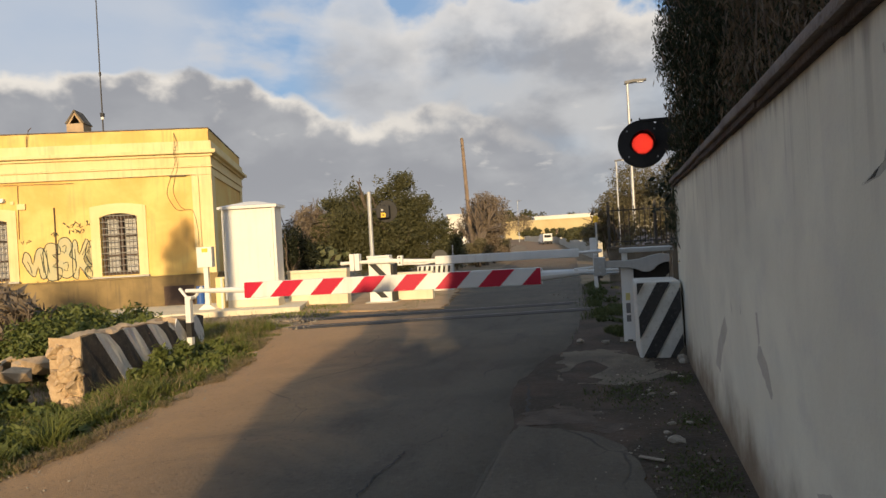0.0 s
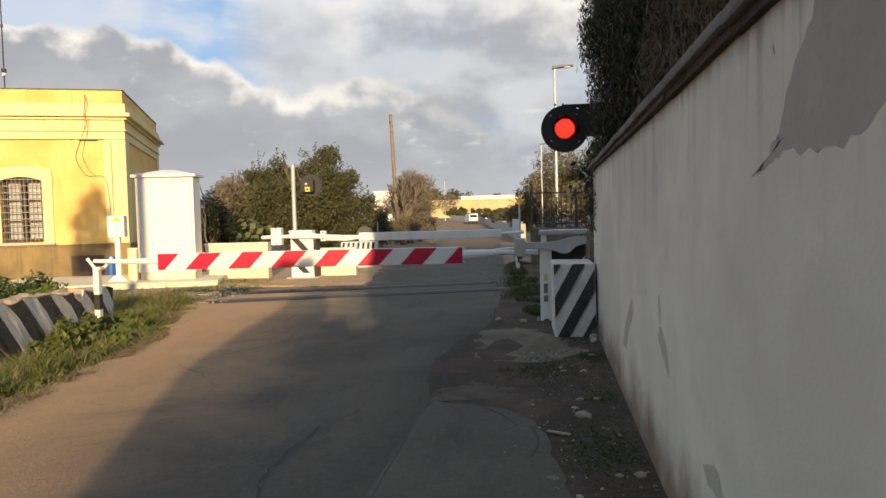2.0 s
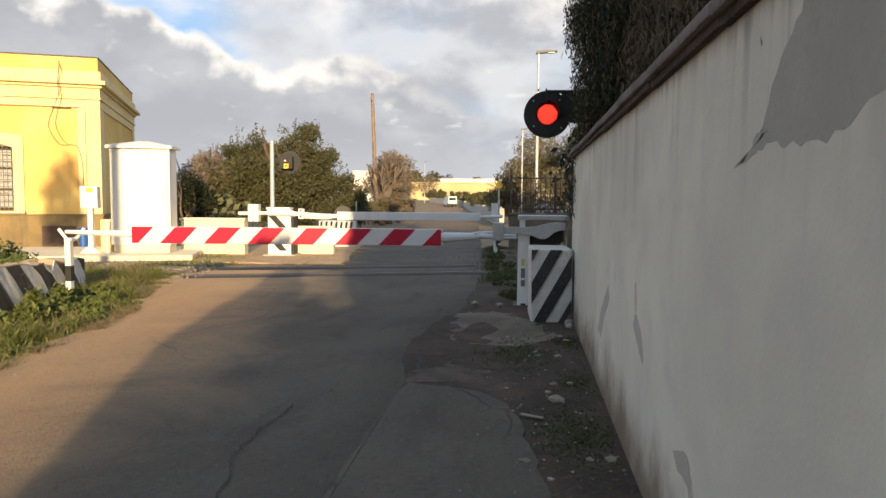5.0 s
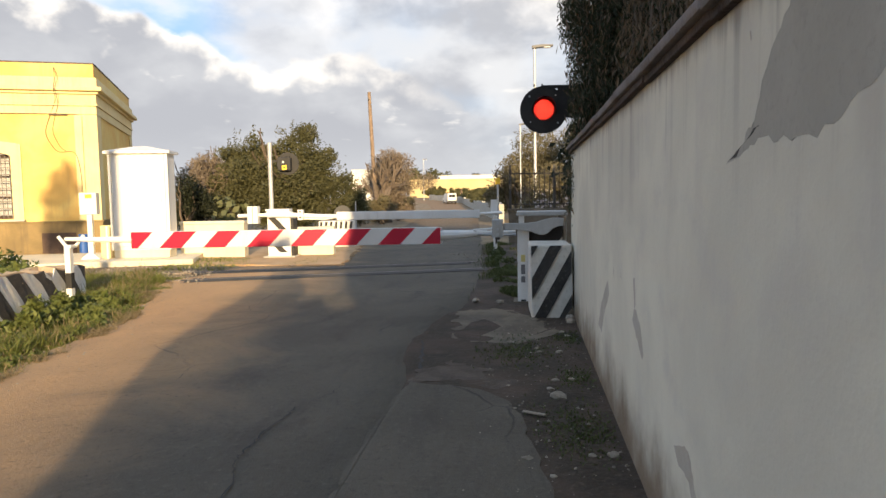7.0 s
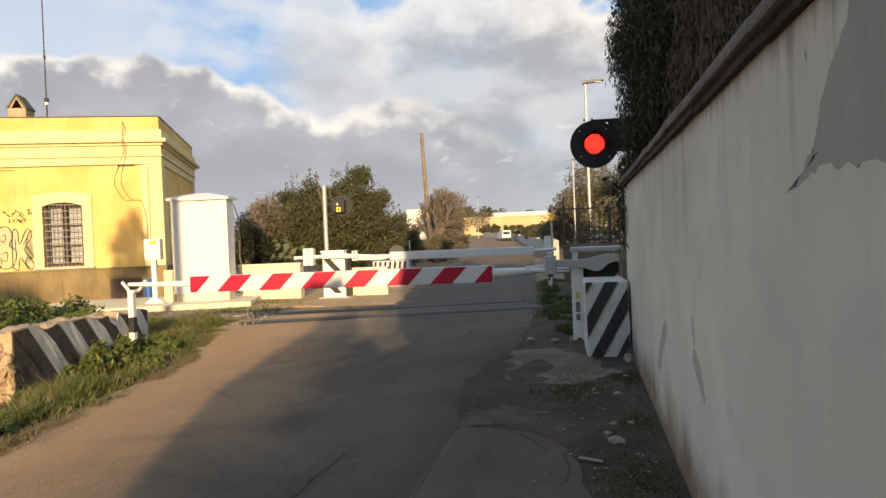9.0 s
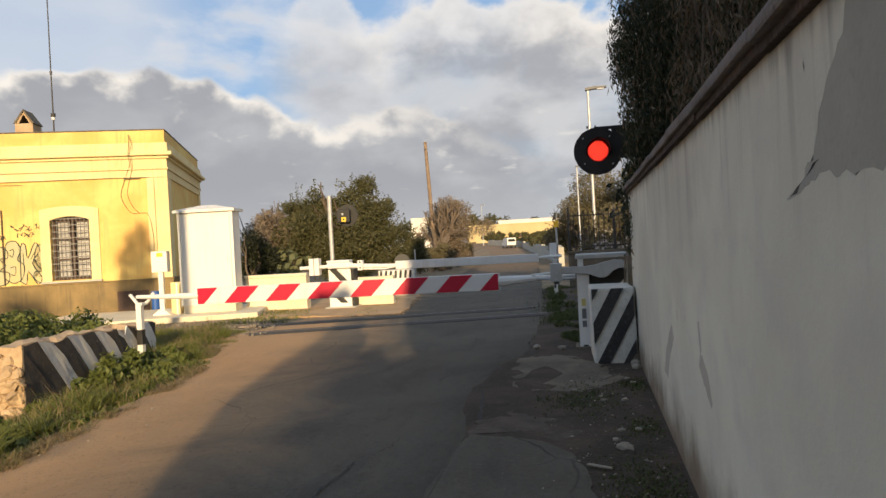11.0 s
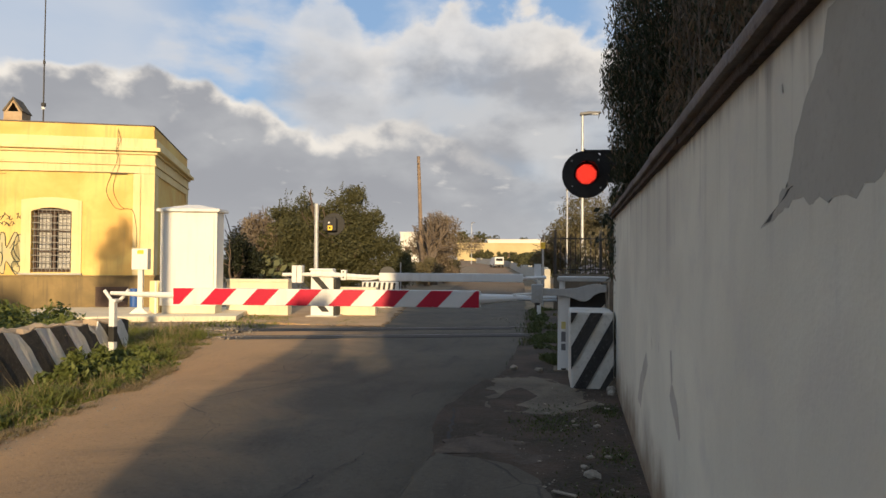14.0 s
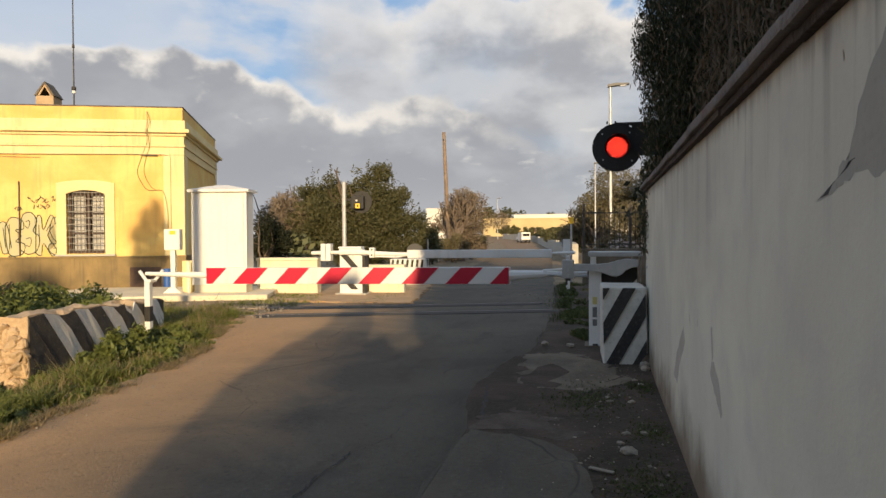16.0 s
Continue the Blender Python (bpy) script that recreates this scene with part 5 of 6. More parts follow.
def graffiti(t):
    rng = random.Random(21)
    g = new("graffiti")
    g.parent = t

    def stroke(pts, r=0.016):
        b = tube(smooth(pts, 3), r, 5)
        for v in b.verts:
            v.co.y = -0.011 + (v.co.y - pts[0][1]) * 0.15
        part("spray_stroke", b, M_INK, g)

    def letter(u, v, w, h, loop, inner, k):
        place = [(u + w * a, -0.01, v + h * b) for a, b in loop]
        ring = smooth(place + place[:1], 4)[:-1]
        fill = bmesh.new()
        fill.faces.new([fill.verts.new((p.x, -0.004 - 0.0006 * k, p.z)) for p in ring])
        bmesh.ops.triangulate(fill, faces=fill.faces[:])
        part("spray_fill", fill, M_SPRAYFILL, g)
        stroke(place + place[:1], 0.014)
        for line in inner:
            stroke([(u + w * a, -0.01, v + h * b) for a, b in line], 0.011)

    # a row of rounded letter-like shapes
    letter(-5.62, 1.15, 0.72, 1.05, [(0.0, 0.55), (0.12, 0.82), (0.32, 0.72), (0.42, 0.45), (0.58, 0.85), (0.85, 0.9), (1.0, 0.5), (0.95, 0.08), (0.72, 0.05), (0.62, 0.38), (0.48, 0.1), (0.25, 0.22)], [[(0.2, 0.55), (0.3, 0.4), (0.36, 0.2)], [(0.75, 0.75), (0.8, 0.45), (0.84, 0.2)]], 0)
    letter(-5.02, 1.12, 0.55, 1.15, [(0.0, 0.75), (0.3, 0.98), (0.85, 0.9), (0.9, 0.68), (0.5, 0.66), (0.8, 0.5), (0.5, 0.36), (0.95, 0.3), (0.85, 0.04), (0.25, 0.0), (0.05, 0.3)], [[(0.2, 0.8), (0.22, 0.5), (0.3, 0.2)]], 1)
    letter(-4.62, 1.18, 0.55, 1.2, [(0.0, 0.1), (0.05, 0.6), (0.15, 0.95), (0.6, 1.0), (0.85, 0.78), (0.65, 0.55), (0.98, 0.4), (0.85, 0.08), (0.4, -0.02)], [[(0.3, 0.78), (0.5, 0.8), (0.42, 0.62), (0.28, 0.68)], [(0.3, 0.36), (0.55, 0.38), (0.5, 0.18), (0.3, 0.2)]], 2)
    letter(-4.22, 1.12, 0.6, 1.2, [(0.05, 0.05), (0.1, 0.9), (0.32, 0.95), (0.4, 0.62), (0.75, 1.0), (0.95, 0.8), (0.6, 0.5), (1.0, 0.15), (0.8, -0.02), (0.4, 0.3), (0.3, 0.0)], [[(0.2, 0.75), (0.22, 0.3)], [(0.55, 0.6), (0.75, 0.78)]], 3)
    letter(-3.85, 1.15, 0.5, 1.1, [(0.1, 0.65), (0.3, 0.98), (0.85, 0.95), (0.95, 0.72), (0.5, 0.7), (0.9, 0.45), (0.92, 0.12), (0.5, -0.03), (0.05, 0.1), (0.1, 0.28), (0.5, 0.3), (0.25, 0.45)], [[(0.35, 0.82), (0.6, 0.85)], [(0.3, 0.16), (0.6, 0.18)]], 4)
    for u0, v0, n, s in ((-4.35, 2.78, 9, 0.15), (-4.2, 2.55, 6, 0.1), (-4.75, 2.5, 4, 0.08), (-5.35, 1.02, 7, 0.13), (-4.5, 1.02, 6, 0.09), (-5.6, 2.3, 4, 0.1)):
        for k in range(n):
            u = u0 + k * s * 0.8
            stroke([(u + s * rng.uniform(-0.5, 0.5), -0.01, v0 + s * rng.uniform(-0.8, 0.8)) for _ in range(4)], 0.011)


def build_cabinet():
    t = thing("relay_cabinet", "tall cream steel railway relay cabinet on a plinth", "cabinet", pose(-10.30, 15.72, 0.17, 0, 0, 12))
    w, d, h = 1.42, 0.6, 2.62
    part("plinth", box(0.03, 0.03, 0, w - 0.03, d, 0.2, 0.012), M_PALE, t)
    part("body", box(0, 0.02, 0.2, w, d, h, 0.012), M_CABINET, t)
    part("door", box(0.07, -0.01, 0.3, w - 0.07, 0.018, h - 0.06, 0.008), M_CABINET, t)
    part("door_handle", box(w - 0.2, -0.035, 1.3, w - 0.16, -0.012, 1.5, 0.006), M_CABINET, t)
    for z in (0.6, 1.4, 2.2):
        part("hinge", tube([(0.065, -0.015, z), (0.065, -0.015, z + 0.12)], 0.014, 8), M_CABINET, t)
    part("corner_trim", box(-0.012, -0.012, 0.2, 0.05, 0.03, h, 0.006), M_CABINET, t)
    part("corner_trim", box(w - 0.05, -0.012, 0.2, w + 0.012, 0.03, h, 0.006), M_CABINET, t)
    roof = bmesh.new()
    o = 0.09
    lo = [roof.verts.new(p) for p in ((-o, -o, h), (w + o, -o, h), (w + o, d + o, h), (-o, d + o, h))]
    hi = [roof.verts.new(p) for p in ((-o, -o, h + 0.07), (w + o, -o, h + 0.07), (w + o, d + o, h + 0.07), (-o, d + o, h + 0.07))]
    rg = [roof.verts.new((w / 2 - 0.15, d / 2, h + 0.2)), roof.verts.new((w / 2 + 0.15, d / 2, h + 0.2))]
    roof.faces.new(lo[::-1])
    for i in range(4):
        roof.faces.new((lo[i], lo[(i + 1) % 4], hi[(i + 1) % 4], hi[i]))
    roof.faces.new((hi[0], hi[1], rg[1], rg[0])), roof.faces.new((hi[1], hi[2], rg[1]))
    roof.faces.new((hi[2], hi[3], rg[0], rg[1])), roof.faces.new((hi[3], hi[0], rg[0]))
    part("roof", roof, M_CABINET, t)
    m = thing("meter_box", "white utility meter box on a steel stand", "utility box", pose(-10.78, 15.6, 0.17, 0, 0, 14))
    part("case", box(-0.2, -0.1, 1.12, 0.2, 0.14, 1.66, 0.015), M_CABINET, m)
    part("yellow_label", box(-0.06, -0.106, 1.52, 0.1, -0.1, 1.62), M_LABEL, m)
    part("stand", box(-0.06, -0.05, 0.05, 0.06, 0.07, 1.12, 0.006), M_CABINET, m)
    part("foot", slab([(-0.24, 0.0), (0.24, 0.0), (0.08, 0.14), (-0.08, 0.14)], "y", -0.12, 0.14, None, 0.006), M_CABINET, m)
    p = thing("concrete_pillar", "short cream plastered concrete pillar", "pillar", pose(-10.58, 15.95, 0.15, 0, 0, 14))
    part("shaft", box(-0.13, -0.1, 0, 0.15, 0.2, 0.85, 0.02), M_CREAM, p)
    q = thing("conduit_post", "thin white conduit post", "post", pose(-10.36, 15.62, 0.15))
    part("pipe", tube([(0, 0, 0), (0, 0, 0.85)], 0.028, 10), M_WHITE, q)


def build_platform():
    p = part("platform", rough_up(box(-3.4, -0.2, -0.1, 2.35, 3.2, 0.17, 0.025, None), 0.015, 2.0), M_PALE)
    p.matrix_basis = pose(-10.35, 14.9, 0.0, 0, 0, RAIL_TURN)
    tagged(p, "pale concrete platform under the cabinet", "platform", kind="structure")
    for name, x, y, w, z0, z1, turn, lab in (("low_wall", -9.35, 17.35, 1.75, 0.0, 1.03, 6, "low cream plastered concrete wall"),
                                            ("low_wall", -6.35, 17.9, 1.1, 0.0, 0.82, 8, "short low plastered wall by the barrier")):
        t = thing(name, lab, "wall", pose(x, y, 0.0, 0, 0, turn), "low walls")
        part("wall_body", box(0, 0, z0, w, 0.35, z1 - 0.08, 0.015), M_PALE, t)
        part("coping", box(-0.02, -0.03, z1 - 0.077, w + 0.02, 0.38, z1, 0.012), M_PALE, t)


def build_container():
    c = thing("container", "small blue plastic container beside the house plinth", "container", pose(-12.45, 17.7, 0.0))
    part("body", tube([(0, 0, 0), (0, 0, 0.02), (0, 0, 0.6), (0, 0, 0.66)], 0.13, 14), M_BLUE, c)
    part("lid", tube([(0, 0, 0.66), (0, 0, 0.7)], 0.135, 14), M_BLUE, c)


build_container()
build_house()
build_cabinet()
build_platform()

# ---- trees and planting ----


def build_bush_tree():
    """Wide evergreen tree behind the far barrier."""
    rng = random.Random(2)
    t = thing("evergreen_tree", "dense dark green evergreen tree with ragged crown", "tree", pose(-10.6, 30.0, 0.0))
    bm = bmesh.new()
    for k in range(4):
        limb(bm, rng, (0.3 * k - 0.4, 0, 0), (rng.gauss(0, 0.35), rng.gauss(0, 0.3), 1), 2.4, 0.16, 2)
    part("trunk", bm, M_BARK, t)
    lobes = ((-2.9, 3.4, 1.0, 1.0), (-1.9, 4.1, 0.8, 0.9), (-0.7, 4.0, 0.8, 0.75), (0.5, 4.2, 0.7, 0.8), (1.3, 3.35, 0.8, 0.8), (2.0, 2.3, 0.9, 0.85), (2.5, 1.2, 0.75, 0.85), (3.0, 1.3, 0.6, 0.8), (-3.2, 2.1, 0.9, 1.1))
    bl = blob_cluster(rng, -0.4, 0, 2.2, 2.9, 2.2, 1.7, 36, 0.66) + [(-0.4, 0, 2.1, 2.5, 1.8, 1.7)]
    for u, z, w, h in lobes:
        bl += blob_cluster(rng, u, 0, z, w * 0.75, 0.9, h * 0.75, 8, 0.42)
        for k in range(7):                       # upright sprays that break the outline
            a = rng.uniform(0.2, 2.9)
            bl.append((u + w * 0.95 * math.cos(a), rng.uniform(-0.6, 0.4), z + h * 0.95 * math.sin(a), 0.1, 0.1, 0.26))
    leaves("crown", bl, 110000, 0.075, L_OAK, t, 3, 0.42, 0.0, 1.6, rag=1.4)


def conifer(x, y, h, r, seed, dead=0.0, column=False):
    rng = random.Random(seed)
    t = thing("cypress", "tall dense dark green cypress behind the wall", "tree", pose(x, y, 0.0), "cypress row")
    part("trunk", tube([(0, 0, 0), (0.05, 0.02, h * 0.5), (0, 0, h * 0.95)], 0.14, 8, None, 0.03), M_BARK, t)
    tw = bmesh.new()
    for k in range(40):
        a, z = rng.uniform(0, 6.28), rng.uniform(1.2, h * 0.7)
        rr = r * 0.85
        tube([(0, 0, z), (math.cos(a) * rr * 0.5, math.sin(a) * rr * 0.5, z + 0.4), (math.cos(a) * rr * 0.8, math.sin(a) * rr * 0.8, z + 1.4)], 0.022, 4, tw, 0.006)
    if dead > 0.35:                              # bare upright stems on the lane side
        for k in range(26):
            a, z = rng.uniform(1.7, 4.6), rng.uniform(1.2, 1.9)
            q, top = r * rng.uniform(0.85, 1.05), rng.uniform(3.4, 5.2)
            tube(smooth([(math.cos(a) * q * 0.8, math.sin(a) * q, z), (math.cos(a) * q + rng.gauss(0, 0.05), math.sin(a) * q + rng.gauss(0, 0.08), (z + top) / 2), (math.cos(a) * q * 0.95 + rng.gauss(0, 0.06), math.sin(a) * q + rng.gauss(0, 0.12), top)], 3), 0.011, 4, tw, 0.004)
    part("branchwork", tw, M_BARK, t)
    bl = []
    z = 1.7 if y > 2 else 0.7
    while z < h:
        f = z / h
        rad = r * (0.75 + 0.35 * math.sin(min(1, f * 1.6) * 2.2)) * (1 - max(0, f - 0.45) ** 1.4 * 1.5)
        if column:
            rad = r * (1.02 + 0.05 * math.sin(z * 1.9)) * (1 - max(0, f - 0.72) ** 1.4 * 2.5)
            bl += [(math.cos(a) * rad * 0.76, math.sin(a) * rad * 0.76, z + rng.uniform(-0.2, 0.2), rad * 0.27, rad * 0.27, 0.5) for a in (k * 0.571 + rng.uniform(-0.2, 0.2) for k in range(11))]
        for k in range(7):
            a = rng.uniform(0, 6.28)
            bl.append((math.cos(a) * rad * 0.62, math.sin(a) * rad * 0.62, z + rng.uniform(-0.2, 0.2), rad * 0.42, rad * 0.42, 0.55))
        z += 0.42
    n = int((32000 if y > 6 else 19000 if y > 2 else 2500) * h * r)
    size = 0.019 if y > 2 else 0.11
    if dead:
        leaves("dry_growth", bl, int(n * dead), size * 1.3, L_CYPDEAD, t, seed + 50, 0.3, 0.0, 4.2, 0.85, rag=0.4)
    leaves("crown", bl, int(n * (1 - dead)), size, L_CYPRESS, t, seed, 0.5, 0.0, 2.8, 0.75, rag=0.4)


def shrub(name, label, x, y, rx, ry, h, mat, n, size, seed, trunk=True, long=1.0, group="", z=0.0):
    rng = random.Random(seed)
    t = thing(name, label, "tree" if "tree" in name else "shrub", pose(x, y, z), group)
    if trunk:
        bm = bmesh.new()
        for k in range(3 if y < 60 else 1):
            limb(bm, rng, (rng.gauss(0, rx * 0.2), rng.gauss(0, ry * 0.2), 0), (rng.gauss(0, 0.4), rng.gauss(0, 0.4), 1), h * 0.5, 0.05 + h * 0.016, 2)
        part("trunk", bm, M_BARK, t)
    bl = blob_cluster(rng, 0, 0, h * 0.55, rx, ry, h * 0.42, 16, h * 0.2)
    leaves("foliage", bl, n, size, mat, t, seed, 0.3, 0.0, long)


def bare_tree(name, label, x, y, h, spread, seed, depth=4, r=0.12):
    rng = random.Random(seed)
    t = thing(name, label, "tree", pose(x, y, 0.0))
    bm = bmesh.new()
    for k in range(3):
        limb(bm, rng, (rng.gauss(0, 0.15), rng.gauss(0, 0.15), 0), (rng.gauss(0, spread), rng.gauss(0, spread), 1), h * 0.42, r, depth)
    part("trunk", bm, M_BARK, t)
    return t


build_bush_tree()
# unseen shrubs, added to keep the fence parapet in shade
for i, (x, y) in enumerate(((2.1, 13.6), (3.6, 13.9), (5.2, 14.2))):
    shrub("shade_shrub", "unseen tall shrub beyond the wall, added to shade the fence", x, y, 0.75, 0.7, 4.6, L_DARK, 7000, 0.11, 20 + i, True, 1.2, "shrubs beyond the wall")
for i, (x, y, h, r, dead) in enumerate(((1.6, 8.75, 8.2, 1.06, 0.12), (2.0, 7.0, 7.0, 0.95, 0.55), (2.1, 5.4, 7.5, 1.0, 0.5), (2.2, 3.7, 7.0, 1.0, 0.4),
                                       (2.2, 1.8, 8.0, 1.0, 0.3), (2.2, -0.4, 8.0, 1.0, 0.3), (2.2, -2.6, 8.5, 1.0, 0.2), (2.35, -4.3, 8.5, 0.8, 0.2))):
    conifer(x, y, h, r, 30 + i, dead, i == 0)
shrub("bush", "dark ivy-covered bush in shade", -13.4, 26.0, 0.8, 0.8, 2.6, L_DARK, 9000, 0.09, 5)
shrub("dry_bush", "bare brown scrub beside the house", -14.8, 31.0, 2.1, 1.2, 4.6, L_DRY, 15000, 0.08, 6, True, 3.0)
shrub("cactus", "clump of prickly pear with flat pads", -12.2, 26.5, 0.7, 0.7, 2.2, L_CACTUS, 120, 0.32, 7, False)
shrub("olive_tree", "brownish olive tree with fine leaves", 2.2, 38.0, 2.6, 2.4, 5.8, L_OLIVE, 30000, 0.1, 8, group="olive trees")
shrub("olive_tree", "brownish olive tree with fine leaves", 4.6, 33.0, 2.4, 2.2, 5.6, L_OLIVE, 26000, 0.1, 9, group="olive trees")
shrub("olive_tree", "grey green olive tree with fine leaves", -0.6, 48.0, 2.2, 2.2, 4.4, L_OLIVE, 18000, 0.12, 10, group="olive trees")
shrub("olive_tree", "old olive tree with thick pale trunk", -9.4, 47.0, 3.1, 2.0, 4.8, L_DRY, 36000, 0.085, 12, group="olive trees")
bare_tree("dead_tree", "leaning dead tree with a pale grey trunk", -9.0, 43.5, 5.2, 0.4, 31, 3, 0.3)
for i, (x, y, h) in enumerate(((-9.6, 38.0, 1.5), (-10.6, 42.0, 2.1), (-8.8, 41.0, 1.7), (-9.2, 50.0, 1.9), (-9.9, 56.0, 2.0))):
    shrub("roadside_bush", "low grey green bush beside the far road", x, y, 1.1, 0.9, h, L_OLIVE, 9000, 0.08, 50 + i, True, 1.0, "roadside bushes")
shrub("flowering_bush", "low bush with pale pink blossom by the fence", 1.6, 23.2, 1.0, 0.6, 1.9, L_FLOWER, 700, 0.1, 13)
shrub("bush", "brownish green shrub behind the iron fence", 1.2, 25.5, 2.2, 1.0, 2.6, L_OLIVE, 12000, 0.08, 14)
for i in range(9):
    y = 66 + i * 10.5
    x = lane(y, RIGHT) + 4.0
    shrub("hedge_bush", "dark green hedge bush behind the roadside wall", x, y, 3.0, 4.0, 3.0, L_OAK, 3500, 0.3, 70 + i, True, 1.0, "roadside hedge", ground_height(x, y) - 0.1)
for i in range(12):
    shrub("far_tree", "distant dark evergreen tree", -60 + i * 9 + 4 * math.sin(i * 3), 190 + 8 * math.sin(i * 2), 5, 4, 7 + 2 * math.sin(i * 5), L_OAK, 1200, 0.8, 90 + i, True, 1.0, "far trees", 1.7)
# unseen trees and pole added behind the walker to shade lane and house front


def crown_tree(name, label, x, y, outline, count, size, seed, group=""):
    """Dense crown; outline: (height, reach to the near side, reach to the far side) across the sun."""
    rng = random.Random(seed)
    t = thing(name, label, "tree", pose(x, y, 0.0), group)
    h = outline[-1][0]
    part("trunk", tube([(0, 0, 0), (0.05, 0, h * 0.5), (0, 0.04, h * 0.92)], 0.12, 8, None, 0.03), M_BARK, t)
    across = Vector((math.cos(radians(SUN_AZ)), math.sin(radians(SUN_AZ)), 0))
    bl, z = [], outline[0][0]
    while z < h:
        lo, hi = lane(z, [(q[0], q[1]) for q in outline]), lane(z, [(q[0], q[2]) for q in outline])
        n = max(1, int((hi - lo) / 0.22))
        for k in range(n):
            p = across * (lo + (hi - lo) * (k + 0.5) / n)
            r = min(0.2, (hi - lo) * 0.5) * rng.uniform(0.8, 1.15)
            bl.append((p.x, p.y + rng.uniform(-0.3, 0.3), z + rng.uniform(-0.06, 0.06), r, r * 1.6, 0.2))
        z += 0.2
    leaves("crown", bl, count, size, L_OAK, t, seed, 0.1)


# crown outlines follow the shadows wanted on lane and house
crown_tree("shade_tree", "unseen dense tree behind the lane wall, shaped for its shadow", 1.5, -8.8,
           [(0.6, -0.5, 1.3), (2.4, -0.5, 1.3), (2.7, -0.62, 1.28), (3.1, -0.76, 1.25), (3.4, -0.68, 1.2), (3.6, -0.6, 0.85), (3.8, -0.5, 0.32), (4.1, -0.42, 0.3), (4.35, -0.34, 0.36), (4.6, -0.22, 0.28), (4.75, -0.05, 0.12)], 50000, 0.11, 61)
crown_tree("shadow_tree", "unseen leafy tree beside the lane, added for its shadow", -4.7, -11.75,
           [(6.3, -0.4, 0.45), (7.2, -0.5, 0.5), (7.7, -0.52, 0.48), (8.0, -0.4, 0.5), (8.3, -0.26, 0.46), (8.55, -0.12, 0.4), (8.75, 0.05, 0.3)], 3600, 0.085, 62, "lane trees")
for i, (x, y, h, r) in enumerate(((-0.6, -46.0, 13.9, 1.9), (2.2, -46.5, 14.0, 1.6))):
    t = thing("shadow_tree", "unseen leafy tree down the lane, added for its shade", "tree", pose(x, y, 0.0), "lane trees")
    part("trunk", tube([(0, 0, 0), (0.1, 0, h * 0.4), (0, 0.1, h * 0.8)], 0.22, 8, None, 0.08), M_BARK, t)
    leaves("crown", blob_cluster(random.Random(i), 0, 0, h * 0.78, r * 0.7, r * 0.7, h * 0.17, 16, r * 0.5), 2200, 0.3, L_OAK, t, 120 + i, 0.2)
p = thing("utility_pole", "wooden utility pole on the verge", "pole", pose(-4.53, -4.0, 0.0))
part("pole", tube([(0, 0, 0), (0, 0, 4.4), (0, 0, 8.4)], 0.13, 10, None, 0.11), M_POLEWOOD, p)

# ---- poles, lamps, far buildings ----


def street_lamp(x, y, h, label, f=1.0, z=0.0):
    t = thing("street_lamp", label, "street lamp", pose(x, y, z), "street lamps")
    part("pole", tube([(0, 0, 0), (0, 0, h * 0.5), (0, 0, h)], 0.085 * f, 10, None, 0.05 * f), M_STEEL, t)
    part("lamp_head", slab([(-0.12, 0.0), (0.3, 0.04), (0.85, 0.08), (0.85, 0.14), (0.3, 0.17), (-0.12, 0.12)], "y", -0.14, 0.14, None, 0.02), M_GREY, t).matrix_basis = Matrix.Translation((0, 0, h)) @ Matrix.Scale(f, 4)
    part("lamp_glass", box(0.42, -0.1, 0.02, 0.72, 0.1, 0.06, 0.01), M_LAMPGLASS, t).matrix_basis = Matrix.Translation((0, 0, h)) @ Matrix.Scale(f, 4)


street_lamp(0.5, 32.0, 8.4, "tall grey steel street lamp")
street_lamp(-0.17, 30.0, 4.7, "short thin pale lamp post by the fence", 0.5)
street_lamp(-21.0, 140.0, 8.5, "distant street lamp at the bend", 1.0, 1.2)
p = thing("utility_pole", "weathered leaning wooden utility pole", "pole", pose(-10.3, 45.0, 0.0))
part("pole", tube([(0.25, 0, 0), (0.1, 0, 4.4), (-0.07, 0, 8.77)], 0.16, 10, None, 0.11), M_POLEWOOD, p)
part("insulator_bracket", box(-0.1, -0.2, 8.2, -0.02, 0.2, 8.28, 0.01), M_DARKSTEEL, p)

t = thing("fence_wall", "grey concrete parapet with dark iron railing", "fence", pose(-0.5, 22.0, 0.0, 0, 0, 6))
part("parapet", box(0, 0, 0, 9, 0.3, 1.1, 0.02), M_SLAB, t)
part("coping", box(-0.04, -0.04, 1.104, 9, 0.34, 1.18, 0.015), M_SLAB, t)
part("rail", box(0, 0.12, 1.3, 9, 0.17, 1.34), M_DARKSTEEL, t)
part("rail", box(0, 0.12, 2.3, 9, 0.17, 2.34), M_DARKSTEEL, t)
for k in range(56):
    u = 0.05 + k * 0.16
    thick = 0.04 if k % 9 == 0 else 0.011
    part("picket", box(u - thick, 0.145 - thick, 1.18, u + thick, 0.145 + thick, 2.6 if k % 9 == 0 else 2.45), M_DARKSTEEL, t)

t = thing("striped_block", "low roadside concrete block with black and white bars", "concrete block", pose(-6.6, 21.0, 0.0, 0, 0, 10), "striped guard blocks")
part("body", box(0, 0, 0, 1.15, 0.5, 0.88, 0.03), M_STRIPE_W, t)
for k in range(7):
    poly = clip_poly([(k * 0.16 + 0.06, 0.86), (k * 0.16, 0.4), (k * 0.16 + 0.075, 0.4), (k * 0.16 + 0.135, 0.86)], 0.01, 1.14)
    part("black_stripe", slab(poly, "y", -0.008, 0.0), M_STRIPE_B, t)
